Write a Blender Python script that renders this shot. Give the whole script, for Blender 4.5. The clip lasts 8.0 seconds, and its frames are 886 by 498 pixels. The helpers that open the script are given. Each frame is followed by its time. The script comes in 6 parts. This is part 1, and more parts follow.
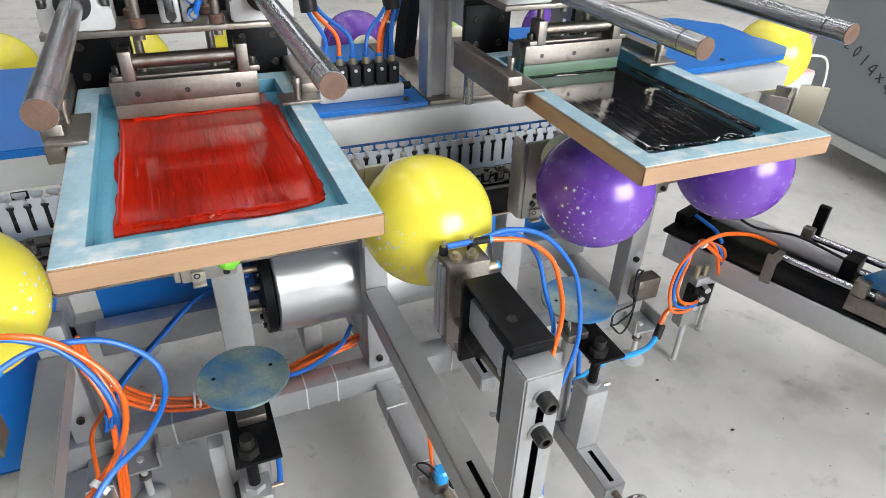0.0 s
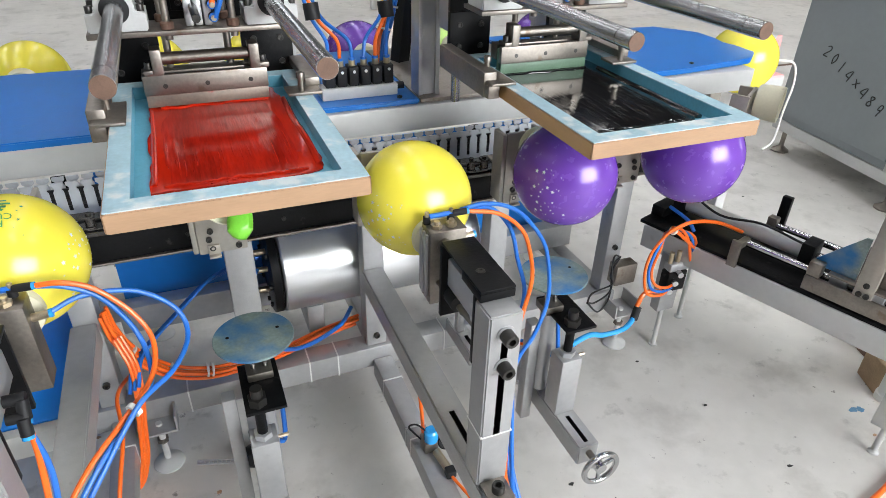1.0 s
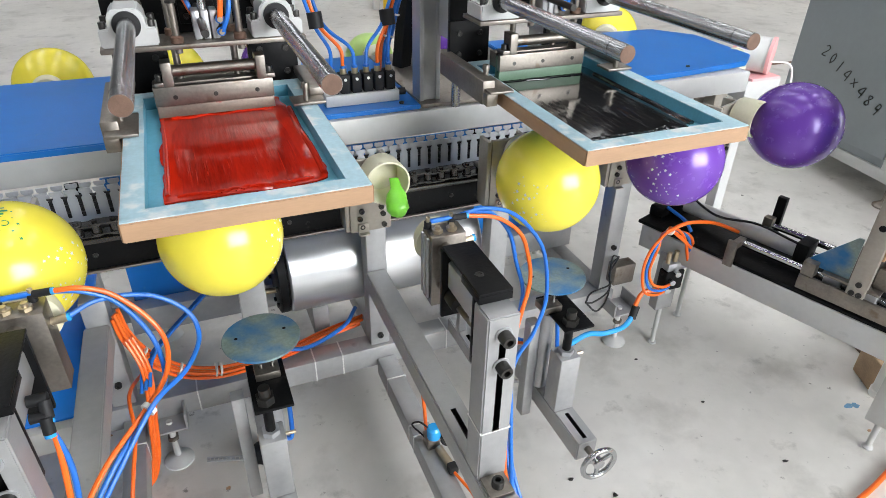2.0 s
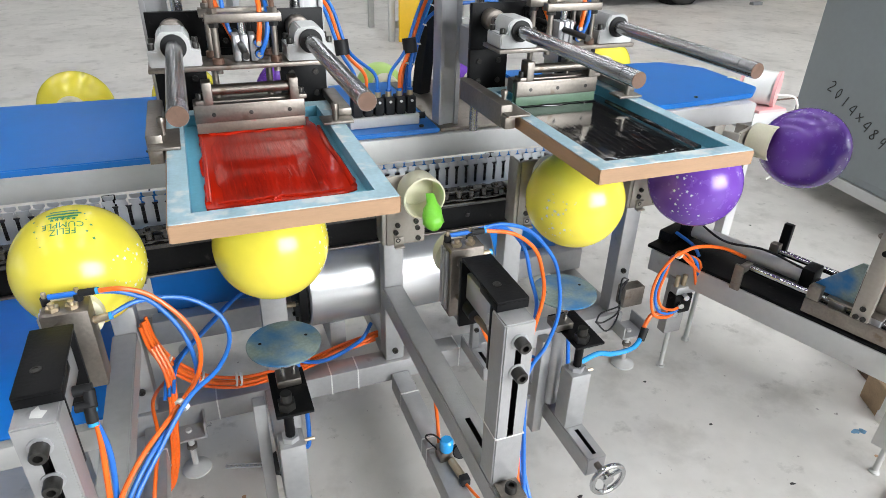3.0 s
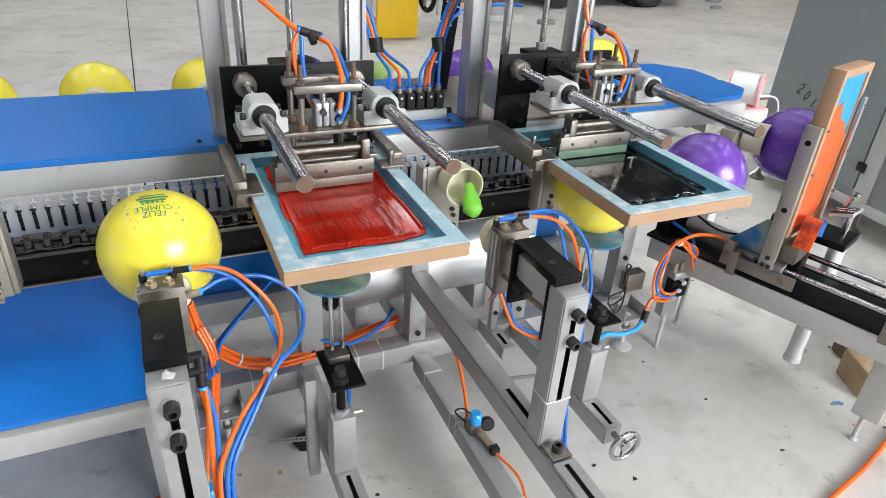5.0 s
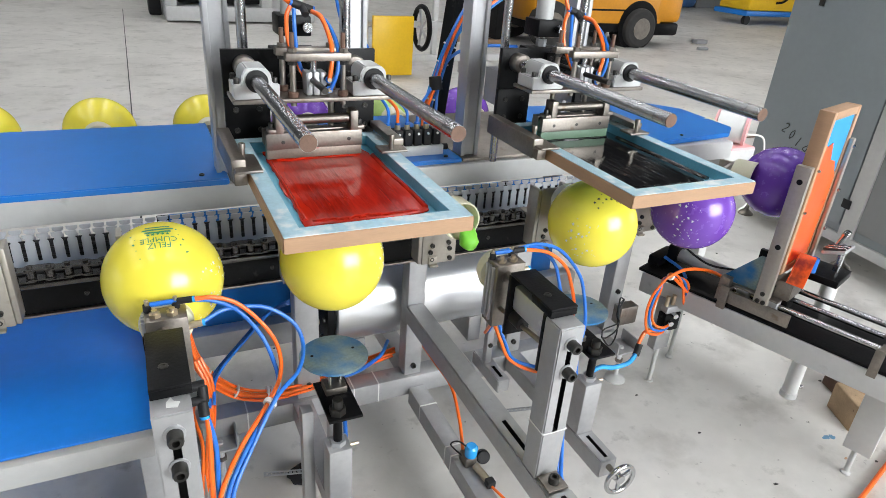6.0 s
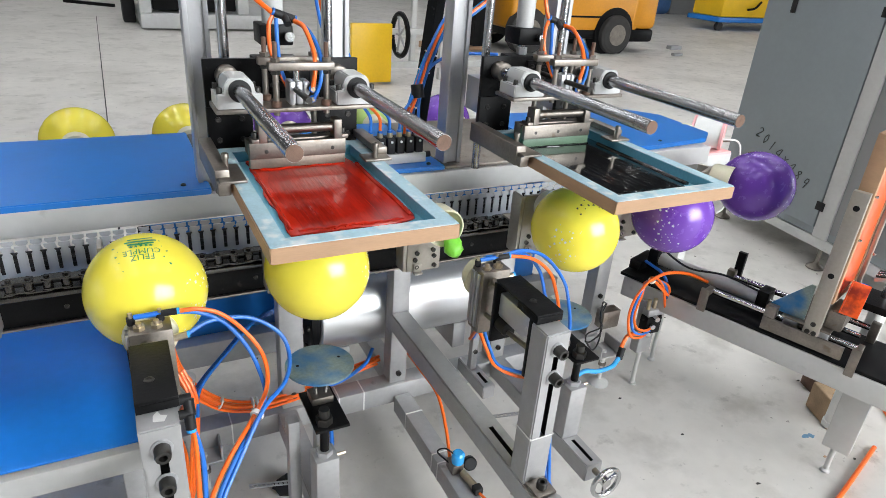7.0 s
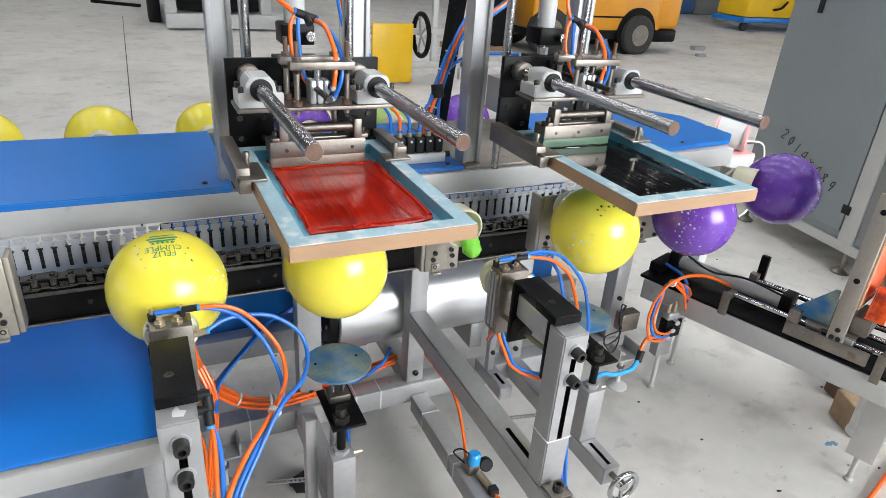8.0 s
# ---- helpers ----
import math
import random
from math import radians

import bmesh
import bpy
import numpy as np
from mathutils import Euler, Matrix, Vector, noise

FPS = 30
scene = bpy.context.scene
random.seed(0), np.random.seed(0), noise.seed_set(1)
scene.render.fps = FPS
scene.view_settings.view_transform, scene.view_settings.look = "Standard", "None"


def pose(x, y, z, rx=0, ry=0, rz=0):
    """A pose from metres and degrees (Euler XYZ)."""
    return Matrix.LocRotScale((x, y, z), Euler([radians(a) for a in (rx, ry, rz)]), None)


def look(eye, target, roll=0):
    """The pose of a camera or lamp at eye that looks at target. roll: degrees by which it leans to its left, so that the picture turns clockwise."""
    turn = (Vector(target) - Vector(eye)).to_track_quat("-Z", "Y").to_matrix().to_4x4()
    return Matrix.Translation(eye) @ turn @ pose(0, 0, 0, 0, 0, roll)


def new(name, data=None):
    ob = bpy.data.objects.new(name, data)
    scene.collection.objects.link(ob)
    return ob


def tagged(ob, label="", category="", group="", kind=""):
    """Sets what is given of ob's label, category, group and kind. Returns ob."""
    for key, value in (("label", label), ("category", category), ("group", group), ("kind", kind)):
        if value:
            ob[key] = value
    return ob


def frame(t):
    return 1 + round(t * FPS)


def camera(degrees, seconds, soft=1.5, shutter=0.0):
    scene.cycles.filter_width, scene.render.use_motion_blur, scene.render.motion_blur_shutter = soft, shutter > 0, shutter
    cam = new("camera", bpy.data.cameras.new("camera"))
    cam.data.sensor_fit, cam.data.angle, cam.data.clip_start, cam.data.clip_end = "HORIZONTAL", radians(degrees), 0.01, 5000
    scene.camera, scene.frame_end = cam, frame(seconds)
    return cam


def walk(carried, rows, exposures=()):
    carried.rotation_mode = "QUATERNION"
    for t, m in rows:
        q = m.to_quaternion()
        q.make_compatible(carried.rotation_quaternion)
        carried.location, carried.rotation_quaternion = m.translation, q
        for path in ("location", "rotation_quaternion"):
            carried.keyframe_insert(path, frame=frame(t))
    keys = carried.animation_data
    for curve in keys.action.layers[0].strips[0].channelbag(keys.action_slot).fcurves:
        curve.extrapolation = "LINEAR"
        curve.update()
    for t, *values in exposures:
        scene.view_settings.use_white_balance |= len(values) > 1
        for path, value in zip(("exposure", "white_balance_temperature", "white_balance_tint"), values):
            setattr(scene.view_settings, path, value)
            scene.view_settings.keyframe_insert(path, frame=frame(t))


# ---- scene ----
cam = camera(69.5, 8.0, soft=0.45)
METRES, EYE, TILT, LEAN, TURN = 0.60, 1.488, 0.0, 0.0, -23.7
ROWS = [
    (0.0, 0.0, 0.0, 0.0, 1.17, -32.93, -1.8),
    (0.5, 0.0486, -0.1958, 0.0273, 1.42, -32.96, -1.67),
    (1.0, 0.0795, -0.3053, 0.0337, 1.63, -31.68, -1.43),
    (1.5, 0.1031, -0.3412, 0.0461, 1.78, -31.88, -0.89),
    (3.0, 0.0554, -0.4823, 0.0938, 2.88, -29.22, -1.59),
    (3.5, -0.0065, -0.5468, 0.1039, 4.11, -30.06, -2.62),
    (4.0, -0.1505, -0.6198, 0.1243, 2.2, -30.01, -1.45),
    (4.5, -0.2378, -0.669, 0.1179, 0.4, -29.94, -2.27),
    (6.0, -0.2994, -0.7389, 0.1508, -0.83, -26.26, -3.9),
    (6.5, -0.3164, -0.743, 0.1579, -1.23, -25.9, -3.77),
    (7.0, -0.3196, -0.7419, 0.1587, -2.76, -25.6, -4.0),
    (7.5, -0.319, -0.741, 0.1582, -1.69, -25.48, -3.94),
    (8.0, -0.3177, -0.7396, 0.1572, -0.97, -25.71, -3.84),
]
path = [(t, pose(0, 0, EYE, TILT, LEAN, TURN) @ pose(METRES * x, METRES * y, METRES * z, 90 + pitch, roll, yaw)) for t, x, y, z, yaw, pitch, roll in ROWS]
path += [
    (1.7, look((-0.028, -0.207, 1.527), (0.625, 1.354, 0.461), 1.1)),
    (2.8, look((-0.077, -0.275, 1.555), (0.564, 1.341, 0.567), 1.4)),
    (3.2, look((-0.092, -0.287, 1.556), (0.525, 1.327, 0.549), 2.3)),
    (3.8, look((-0.191, -0.302, 1.580), (0.455, 1.295, 0.564), 1.9)),
    (5.8, look((-0.337, -0.327, 1.587), (0.458, 1.268, 0.680), 4.3)),
]
walk(cam, sorted(path, key=lambda r: r[0]))


# ---- light ----
world = bpy.data.worlds.new("sky")
scene.world = world
world.use_nodes = True
wn = world.node_tree
sky = wn.nodes.new("ShaderNodeTexSky")
sky.sky_type, sky.sun_disc = "NISHITA", False
sky.sun_elevation, sky.sun_rotation = radians(50), radians(150)
wn.links.new(sky.outputs[0], wn.nodes["Background"].inputs[0])
wn.nodes["Background"].inputs[1].default_value = 0.12

HALL = (-16.0, 22.0, -6.0, 26.0, 8.5)  # x0, x1, y0, y1, height
SKYLIGHTS = [(-7.0, 1.0), (-2.6, 1.0), (1.8, 1.0), (6.2, 1.0), (10.6, 1.0)]  # middle x, width


def area(name, m, sx, sy, watts, colour):
    lamp = bpy.data.lights.new(name, "AREA")
    lamp.shape, lamp.size, lamp.size_y, lamp.energy, lamp.color = "RECTANGLE", sx, sy, watts, colour
    ob = new(name, lamp)
    ob.matrix_basis = m
    return ob


# the daylight of the south window, then two added fill lamps, east and west, without a known source
area("window_lamp", look((3.9, HALL[2] + 0.1, 3.3), (3.9, 4, 2.2)), 5.2, 3.6, 1100, (0.95, 0.98, 1.0))
area("side_fill_lamp", look((HALL[1] - 0.2, 0, 2.6), (0, 0.5, 2.2)), 9, 5, 450, (0.93, 0.97, 1.0))
area("side_fill_lamp", look((HALL[0] + 0.2, 3, 2.6), (3, 3, 1.5)), 9, 5, 150, (0.92, 0.97, 1.0))


# ---- materials ----
def material(name, colour, rough=0.5, metal=0.0, vary=0.12, scale=8.0, bump=0.0, bscale=60.0, wear=None, coat=0.0, spec=0.5, stretch=None):
    """Two scales of tone, an optional worn second colour, and fine relief."""
    m = bpy.data.materials.new(name)
    m.use_nodes = True
    t = m.node_tree
    b = t.nodes["Principled BSDF"]
    b.inputs["Metallic"].default_value = metal
    b.inputs["Coat Weight"].default_value = coat
    b.inputs["Coat Roughness"].default_value = 0.08
    b.inputs["Specular IOR Level"].default_value = spec
    co = t.nodes.new("ShaderNodeTexCoord")
    src = co.outputs["Object"]
    if stretch:
        mp = t.nodes.new("ShaderNodeMapping")
        mp.inputs["Scale"].default_value = stretch
        t.links.new(src, mp.inputs[0])
        src = mp.outputs[0]

    def tex(s, detail):
        n = t.nodes.new("ShaderNodeTexNoise")
        n.inputs["Scale"].default_value, n.inputs["Detail"].default_value = s, detail
        t.links.new(src, n.inputs["Vector"])
        return n.outputs["Fac"]

    big, fine = tex(scale, 4), tex(scale * 11, 5)
    mix = t.nodes.new("ShaderNodeMix")
    mix.inputs[0].default_value = 0.4
    t.links.new(big, mix.inputs[2])
    t.links.new(fine, mix.inputs[3])
    ramp = t.nodes.new("ShaderNodeValToRGB")
    lo = [c * (1 - vary) for c in colour]
    hi = [min(1, c * (1 + vary)) for c in colour]
    ramp.color_ramp.elements[0].position, ramp.color_ramp.elements[1].position = 0.32, 0.68
    ramp.color_ramp.elements[0].color = (*lo, 1)
    ramp.color_ramp.elements[1].color = (*hi, 1)
    t.links.new(mix.outputs[0], ramp.inputs[0])
    out = ramp.outputs[0]
    if wear:
        wcol, amount, wscale = wear
        w = tex(wscale, 6)
        wr = t.nodes.new("ShaderNodeValToRGB")
        wr.color_ramp.elements[0].position, wr.color_ramp.elements[1].position = 0.72 - 0.3 * amount, 0.8 - 0.25 * amount
        t.links.new(w, wr.inputs[0])
        wm = t.nodes.new("ShaderNodeMix")
        wm.data_type = "RGBA"
        t.links.new(wr.outputs[0], wm.inputs[0])
        t.links.new(out, wm.inputs[6])
        wm.inputs[7].default_value = (*wcol, 1)
        out = wm.outputs[2]
    t.links.new(out, b.inputs["Base Color"])
    rr = t.nodes.new("ShaderNodeMapRange")
    rr.inputs[3].default_value, rr.inputs[4].default_value = max(0.02, rough * 0.94), min(1, rough * 1.06)
    t.links.new(fine, rr.inputs[0])
    t.links.new(rr.outputs[0], b.inputs["Roughness"])
    if bump:
        bn = t.nodes.new("ShaderNodeBump")
        bn.inputs["Strength"].default_value, bn.inputs["Distance"].default_value = bump, 0.002
        t.links.new(tex(bscale, 6), bn.inputs["Height"])
        t.links.new(bn.outputs[0], b.inputs["Normal"])
    return m


GREY = material("silver_grey_paint", (0.39, 0.39, 0.39), 0.38, 0.4, 0.1, 5, 0.2, 300, wear=((0.24, 0.235, 0.23), 0.16, 14))
PALE = material("pale_grey_paint", (0.55, 0.55, 0.54), 0.45, 0.1, 0.06, 4, 0.1, 250, wear=((0.38, 0.38, 0.37), 0.12, 11))
BLUE = material("blue_paint", (0.012, 0.17, 0.56), 0.33, 0, 0.08, 3, 0.06, 200, wear=((0.05, 0.2, 0.5), 0.1, 20))
BELT = material("blue_belt", (0.015, 0.25, 0.88), 0.42, 0, 0.07, 3, 0.08, 400)
BLACK = material("black_paint", (0.006, 0.006, 0.0065), 0.4, 0, 0.3, 12, 0.25, 160, wear=((0.03, 0.028, 0.027), 0.2, 45), spec=0.12)
RUBBER = material("black_rubber", (0.013, 0.013, 0.014), 0.55, 0, 0.2, 20, 0.2, 150, spec=0.3)
CHROME = material("chromed_steel", (0.5, 0.505, 0.51), 0.25, 1.0, 0.05, 6, 0.0)
STEEL = material("machined_steel", (0.26, 0.233, 0.205), 0.46, 1.0, 0.2, 14, 0.2, 120, wear=((0.2, 0.16, 0.125), 0.35, 24))
BOLT = material("dark_bolt_steel", (0.05, 0.048, 0.045), 0.35, 0.7, 0.2, 40)
ALU = material("satin_aluminium", (0.48, 0.485, 0.5), 0.36, 0.55, 0.06, 8, 0.05, 200)
TANK = material("brushed_aluminium", (0.74, 0.75, 0.76), 0.3, 0.85, 0.04, 4, 0.04, 90, stretch=(0.2, 3, 3))
WHITE = material("white_cast_paint", (0.5, 0.505, 0.5), 0.4, 0, 0.06, 18, 0.25, 140, wear=((0.45, 0.45, 0.44), 0.14, 35))
RUST = material("rusty_cut_end", (0.15, 0.088, 0.062), 0.6, 0.3, 0.2, 60, 0.2, 300)
WOOD = material("frame_edge_wood", (0.41, 0.25, 0.145), 0.55, 0, 0.1, 6, 0.2, 90, stretch=(1, 1, 6), wear=((0.36, 0.22, 0.13), 0.16, 22))
EMUL = material("pale_blue_emulsion", (0.36, 0.53, 0.6), 0.5, 0, 0.16, 12, 0.15, 90, wear=((0.62, 0.67, 0.67), 0.62, 22))
MESH = material("stained_screen_mesh", (0.14, 0.4, 0.52), 0.35, 0, 0.14, 12, 0.1, 500)
RED = material("wet_red_ink", (0.5, 0.016, 0.004), 0.1, 0, 0.2, 5, 0.16, 14, stretch=(4, 0.5, 1), spec=0.36)
INK = material("wet_black_ink", (0.004, 0.004, 0.005), 0.06, 0, 0.3, 9, 0.3, 12, stretch=(7, 0.35, 1), spec=1.0, coat=0.8)
REDFILM = material("thin_red_ink_film", (0.36, 0.011, 0.004), 0.09, 0, 0.4, 5, 0.55, 16, stretch=(6, 0.5, 1), spec=0.22)
YELLOW = material("yellow_latex", (0.86, 0.735, 0.07), 0.25, 0, 0.03, 5, 0, coat=0.15)
PURPLE = material("purple_latex", (0.16, 0.055, 0.41), 0.27, 0.1, 0.06, 5, 0, coat=0.2)
PALELIME = material("pale_lime_latex", (0.45, 0.66, 0.18), 0.3, 0, 0.05, 8)
FADED = material("faded_blue_paint", (0.13, 0.28, 0.44), 0.6, 0, 0.2, 30)
LIME = material("lime_latex", (0.2, 0.62, 0.05), 0.35, 0, 0.1, 25, 0.3, 60)
CREAM = material("cream_plastic", (0.66, 0.63, 0.47), 0.38, 0, 0.06, 15, 0.08, 80, wear=((0.5, 0.46, 0.32), 0.15, 25))
ORANGE = material("orange_hose", (0.9, 0.15, 0.015), 0.28, 0, 0.05, 20)
HOSE = material("blue_hose", (0.015, 0.15, 0.58), 0.36, 0, 0.06, 20)
SKYHOSE = material("sky_blue_hose", (0.03, 0.33, 0.75), 0.25, 0, 0.06, 20)
TIE = material("white_cable_tie", (0.75, 0.75, 0.73), 0.4, 0, 0.05, 30)
DUCT = material("grey_duct_plastic", (0.5, 0.52, 0.55), 0.45, 0, 0.06, 10)
GREEN = material("green_print_ink", (0.01, 0.22, 0.07), 0.35, 0, 0.1, 30)
SILVER = material("silver_print_ink", (0.64, 0.68, 0.7), 0.4, 0.0, 0.08, 40)
DISC = material("stained_disc_steel", (0.22, 0.29, 0.275), 0.3, 0.35, 0.3, 14, 0.1, 80, wear=((0.03, 0.17, 0.4), 0.75, 6))
CABINET = material("cabinet_grey_paint", (0.255, 0.285, 0.3), 0.5, 0, 0.05, 3, 0.1, 300)
PINK = material("pink_plastic", (0.85, 0.45, 0.45), 0.4, 0, 0.06, 9)
SAFETY = material("yellow_enamel", (0.82, 0.5, 0.01), 0.4, 0, 0.07, 3, 0.06, 80)
FORK = material("forklift_orange_paint", (0.62, 0.26, 0.012), 0.4, 0, 0.1, 3, 0.1, 60, wear=((0.3, 0.15, 0.03), 0.12, 8))
TYRE = material("tyre_rubber", (0.025, 0.024, 0.023), 0.75, 0, 0.25, 12, 0.3, 50)
GROUND = material("ground_plate_steel", (0.4, 0.37, 0.325), 0.42, 0.6, 0.1, 9, 0.12, 160, wear=((0.3, 0.26, 0.21), 0.2, 18))
BRICK = material("tan_clay_brick", (0.4, 0.28, 0.17), 0.85, 0, 0.2, 18, 0.7, 80, wear=((0.2, 0.13, 0.08), 0.2, 50))
BRASS = material("nickel_brass", (0.5, 0.42, 0.3), 0.3, 0.85, 0.12, 40)
SQUEEGEE = material("green_squeegee_rubber", (0.1, 0.17, 0.11), 0.45, 0, 0.15, 20)
OIL = material("oily_chain_steel", (0.085, 0.08, 0.075), 0.25, 0.75, 0.3, 40, 0.1, 100)
CEILING = material("grey_roof_sheet", (0.075, 0.077, 0.08), 0.7, 0, 0.08, 0.7, 0.1, 30)
HALLWALL = material("pale_hall_wall", (0.27, 0.275, 0.28), 0.7, 0, 0.06, 0.7, 0.1, 30)
DARKBLUE = material("tarpaulin_blue", (0.05, 0.14, 0.34), 0.6, 0, 0.2, 3, 0.3, 20)
MARKER = material("black_marker", (0.015, 0.015, 0.015), 0.5, 0, 0.1, 30)
FLUOR = material("fluorescent_orange_ink", (0.9, 0.11, 0.015), 0.3, 0, 0.2, 12, 0.3, 20, wear=((0.3, 0.02, 0.01), 0.45, 14), coat=0.2)


def concrete():
    m = material("worn_concrete", (0.63, 0.61, 0.575), 0.5, 0, 0.1, 1.1, 0.35, 45)
    t = m.node_tree
    b = t.nodes["Principled BSDF"]
    src = b.inputs["Base Color"].links[0].from_socket
    co = t.nodes.new("ShaderNodeTexCoord")
    for scale, lo, hi, colour, amount in ((0.9, 0.46, 0.72, (0.3, 0.285, 0.26), 0.35), (3.6, 0.52, 0.7, (0.26, 0.245, 0.22), 0.45), (24, 0.66, 0.72, (0.09, 0.085, 0.08), 0.7), (9.0, 0.6, 0.72, (0.2, 0.19, 0.17), 0.5), (2.3, 0.7, 0.78, (0.22, 0.3, 0.36), 0.35)):
        n = t.nodes.new("ShaderNodeTexNoise")
        n.inputs["Scale"].default_value, n.inputs["Detail"].default_value, n.inputs["Roughness"].default_value = scale, 7, 0.62
        mp = t.nodes.new("ShaderNodeMapping")
        mp.inputs["Location"].default_value = (scale * 3.1, scale * 1.7, 0)
        t.links.new(co.outputs["Object"], mp.inputs[0])
        t.links.new(mp.outputs[0], n.inputs["Vector"])
        r = t.nodes.new("ShaderNodeMapRange")
        r.inputs[1].default_value, r.inputs[2].default_value, r.inputs[4].default_value = lo, hi, amount
        t.links.new(n.outputs["Fac"], r.inputs[0])
        mx = t.nodes.new("ShaderNodeMix")
        mx.data_type = "RGBA"
        t.links.new(r.outputs[0], mx.inputs[0])
        t.links.new(src, mx.inputs[6])
        mx.inputs[7].default_value = (*colour, 1)
        src = mx.outputs[2]
    t.links.new(src, b.inputs["Base Color"])
    return m


CONCRETE = concrete()
STAINED = material("ink_stained_steel", (0.2, 0.16, 0.13), 0.45, 0.5, 0.25, 15, 0.15, 60, wear=((0.28, 0.02, 0.01), 0.25, 25))


def glow(name, colour, strength):
    m = bpy.data.materials.new(name)
    m.use_nodes = True
    p = m.node_tree.nodes["Principled BSDF"]
    p.inputs["Base Color"].default_value = (*colour, 1)
    p.inputs["Emission Color"].default_value = (*colour, 1)
    p.inputs["Emission Strength"].default_value = strength
    return m


PANEL = glow("daylit_roof_panel", (0.97, 0.98, 1.0), 9.2)


# ---- building helpers ----
ORIGIN = {}


def thing(name, at, label, category, group="", kind=""):
    ob = new(name)
    ob.empty_display_size = 0.05
    ob.location = at
    ORIGIN[ob] = Vector(at)
    return tagged(ob, label, category, group, kind)


def finish(bm, shade=True):
    if shade:
        for f in bm.faces:
            f.smooth = True
        for e in bm.edges:
            if len(e.link_faces) == 2 and e.calc_face_angle(0) > 0.6:
                e.smooth = False
    return bm


def part(name, bm, mat, parent=None, label="", **tags):
    """One mesh object; bm is in the world's metres, as the thing stands before it is turned."""
    org = ORIGIN.get(parent, Vector())
    bmesh.ops.translate(bm, verts=bm.verts, vec=-org)
    finish(bm)
    me = bpy.data.meshes.new(name)
    bm.to_mesh(me)
    bm.free()
    for one in mat if isinstance(mat, (list, tuple)) else (mat,):
        me.materials.append(one)
    ob = new(name, me)
    if parent:
        ob.parent = parent
    ORIGIN[ob] = org
    if label or tags:
        tagged(ob, label, **tags)
    return ob


def box(x0, x1, y0, y1, z0, z1, bevel=0.002, bm=None, seg=2):
    bm = bm or bmesh.new()
    vs = bmesh.ops.create_cube(bm, size=1)["verts"]
    bmesh.ops.scale(bm, verts=vs, vec=(x1 - x0, y1 - y0, z1 - z0))
    bmesh.ops.translate(bm, verts=vs, vec=((x0 + x1) / 2, (y0 + y1) / 2, (z0 + z1) / 2))
    if bevel:
        es = {e for v in vs for e in v.link_edges}
        bmesh.ops.bevel(bm, geom=list(es), offset=min(bevel, 0.45 * min(x1 - x0, y1 - y0, z1 - z0)), segments=seg, affect="EDGES", profile=0.5)
    return bm


def rod(a, b, r, n=20, bm=None, r2=None, bevel=0.0):
    """A round bar from a to b."""
    bm = bm or bmesh.new()
    a, b = Vector(a), Vector(b)
    d = b - a
    turn = d.to_track_quat("Z", "Y").to_matrix().to_4x4()
    out = bmesh.ops.create_cone(bm, cap_ends=True, segments=n, radius1=r, radius2=r if r2 is None else r2, depth=d.length, matrix=Matrix.Translation((a + b) / 2) @ turn)
    if bevel:
        caps = {e for v in out["verts"] for e in v.link_edges if any(len(f.verts) > 4 for f in e.link_faces)}
        bmesh.ops.bevel(bm, geom=list(caps), offset=bevel, segments=1, affect="EDGES")
    return bm


def lathe(profile, axis_at, axis="z", n=28, bm=None):
    """A turned body: profile rows of (radius, height along the axis)."""
    bm = bm or bmesh.new()
    rings = []
    for r, h in profile:
        ring = []
        for i in range(n):
            a = 2 * math.pi * i / n
            u, v = r * math.cos(a), r * math.sin(a)
            p = {"z": (u, v, h), "y": (u, h, v), "x": (h, u, v)}[axis]
            ring.append(bm.verts.new(Vector(axis_at) + Vector(p)))
        rings.append(ring)
    for p, q in zip(rings, rings[1:]):
        for i in range(n):
            bm.faces.new((p[i], p[(i + 1) % n], q[(i + 1) % n], q[i]))
    for ring in (rings[0], rings[-1]):
        bm.faces.new(ring)
    bmesh.ops.recalc_face_normals(bm, faces=bm.faces)
    return bm


def smooth_line(pts, steps=8):
    pts = [Vector(p) for p in pts]
    full = [pts[0] * 2 - pts[1], *pts, pts[-1] * 2 - pts[-2]]
    out = []
    for i in range(1, len(full) - 2):
        p0, p1, p2, p3 = full[i - 1:i + 3]
        for s in range(steps):
            t = s / steps
            out.append(0.5 * (2 * p1 + (p2 - p0) * t + (2 * p0 - 5 * p1 + 4 * p2 - p3) * t * t + (3 * p1 - p0 - 3 * p2 + p3) * t ** 3))
    return [*out, pts[-1]]


def sweep(pts, r, n=10, steps=8, bm=None, flat=False):
    """A tube along a smooth line through pts."""
    bm = bm or bmesh.new()
    line = [Vector(p) for p in pts] if flat else smooth_line(pts, steps)
    side = Vector((0.31, 0.52, 0.8))
    rings = []
    for i, p in enumerate(line):
        d = (line[min(i + 1, len(line) - 1)] - line[max(i - 1, 0)]).normalized()
        u = (side - d * side.dot(d)).normalized()
        v = d.cross(u)
        side = u
        rings.append([bm.verts.new(p + r * (u * math.cos(2 * math.pi * k / n) + v * math.sin(2 * math.pi * k / n))) for k in range(n)])
    for a, b in zip(rings, rings[1:]):
        for k in range(n):
            bm.faces.new((a[k], a[(k + 1) % n], b[(k + 1) % n], b[k]))
    bm.faces.new(rings[0][::-1])
    bm.faces.new(rings[-1])
    return bm


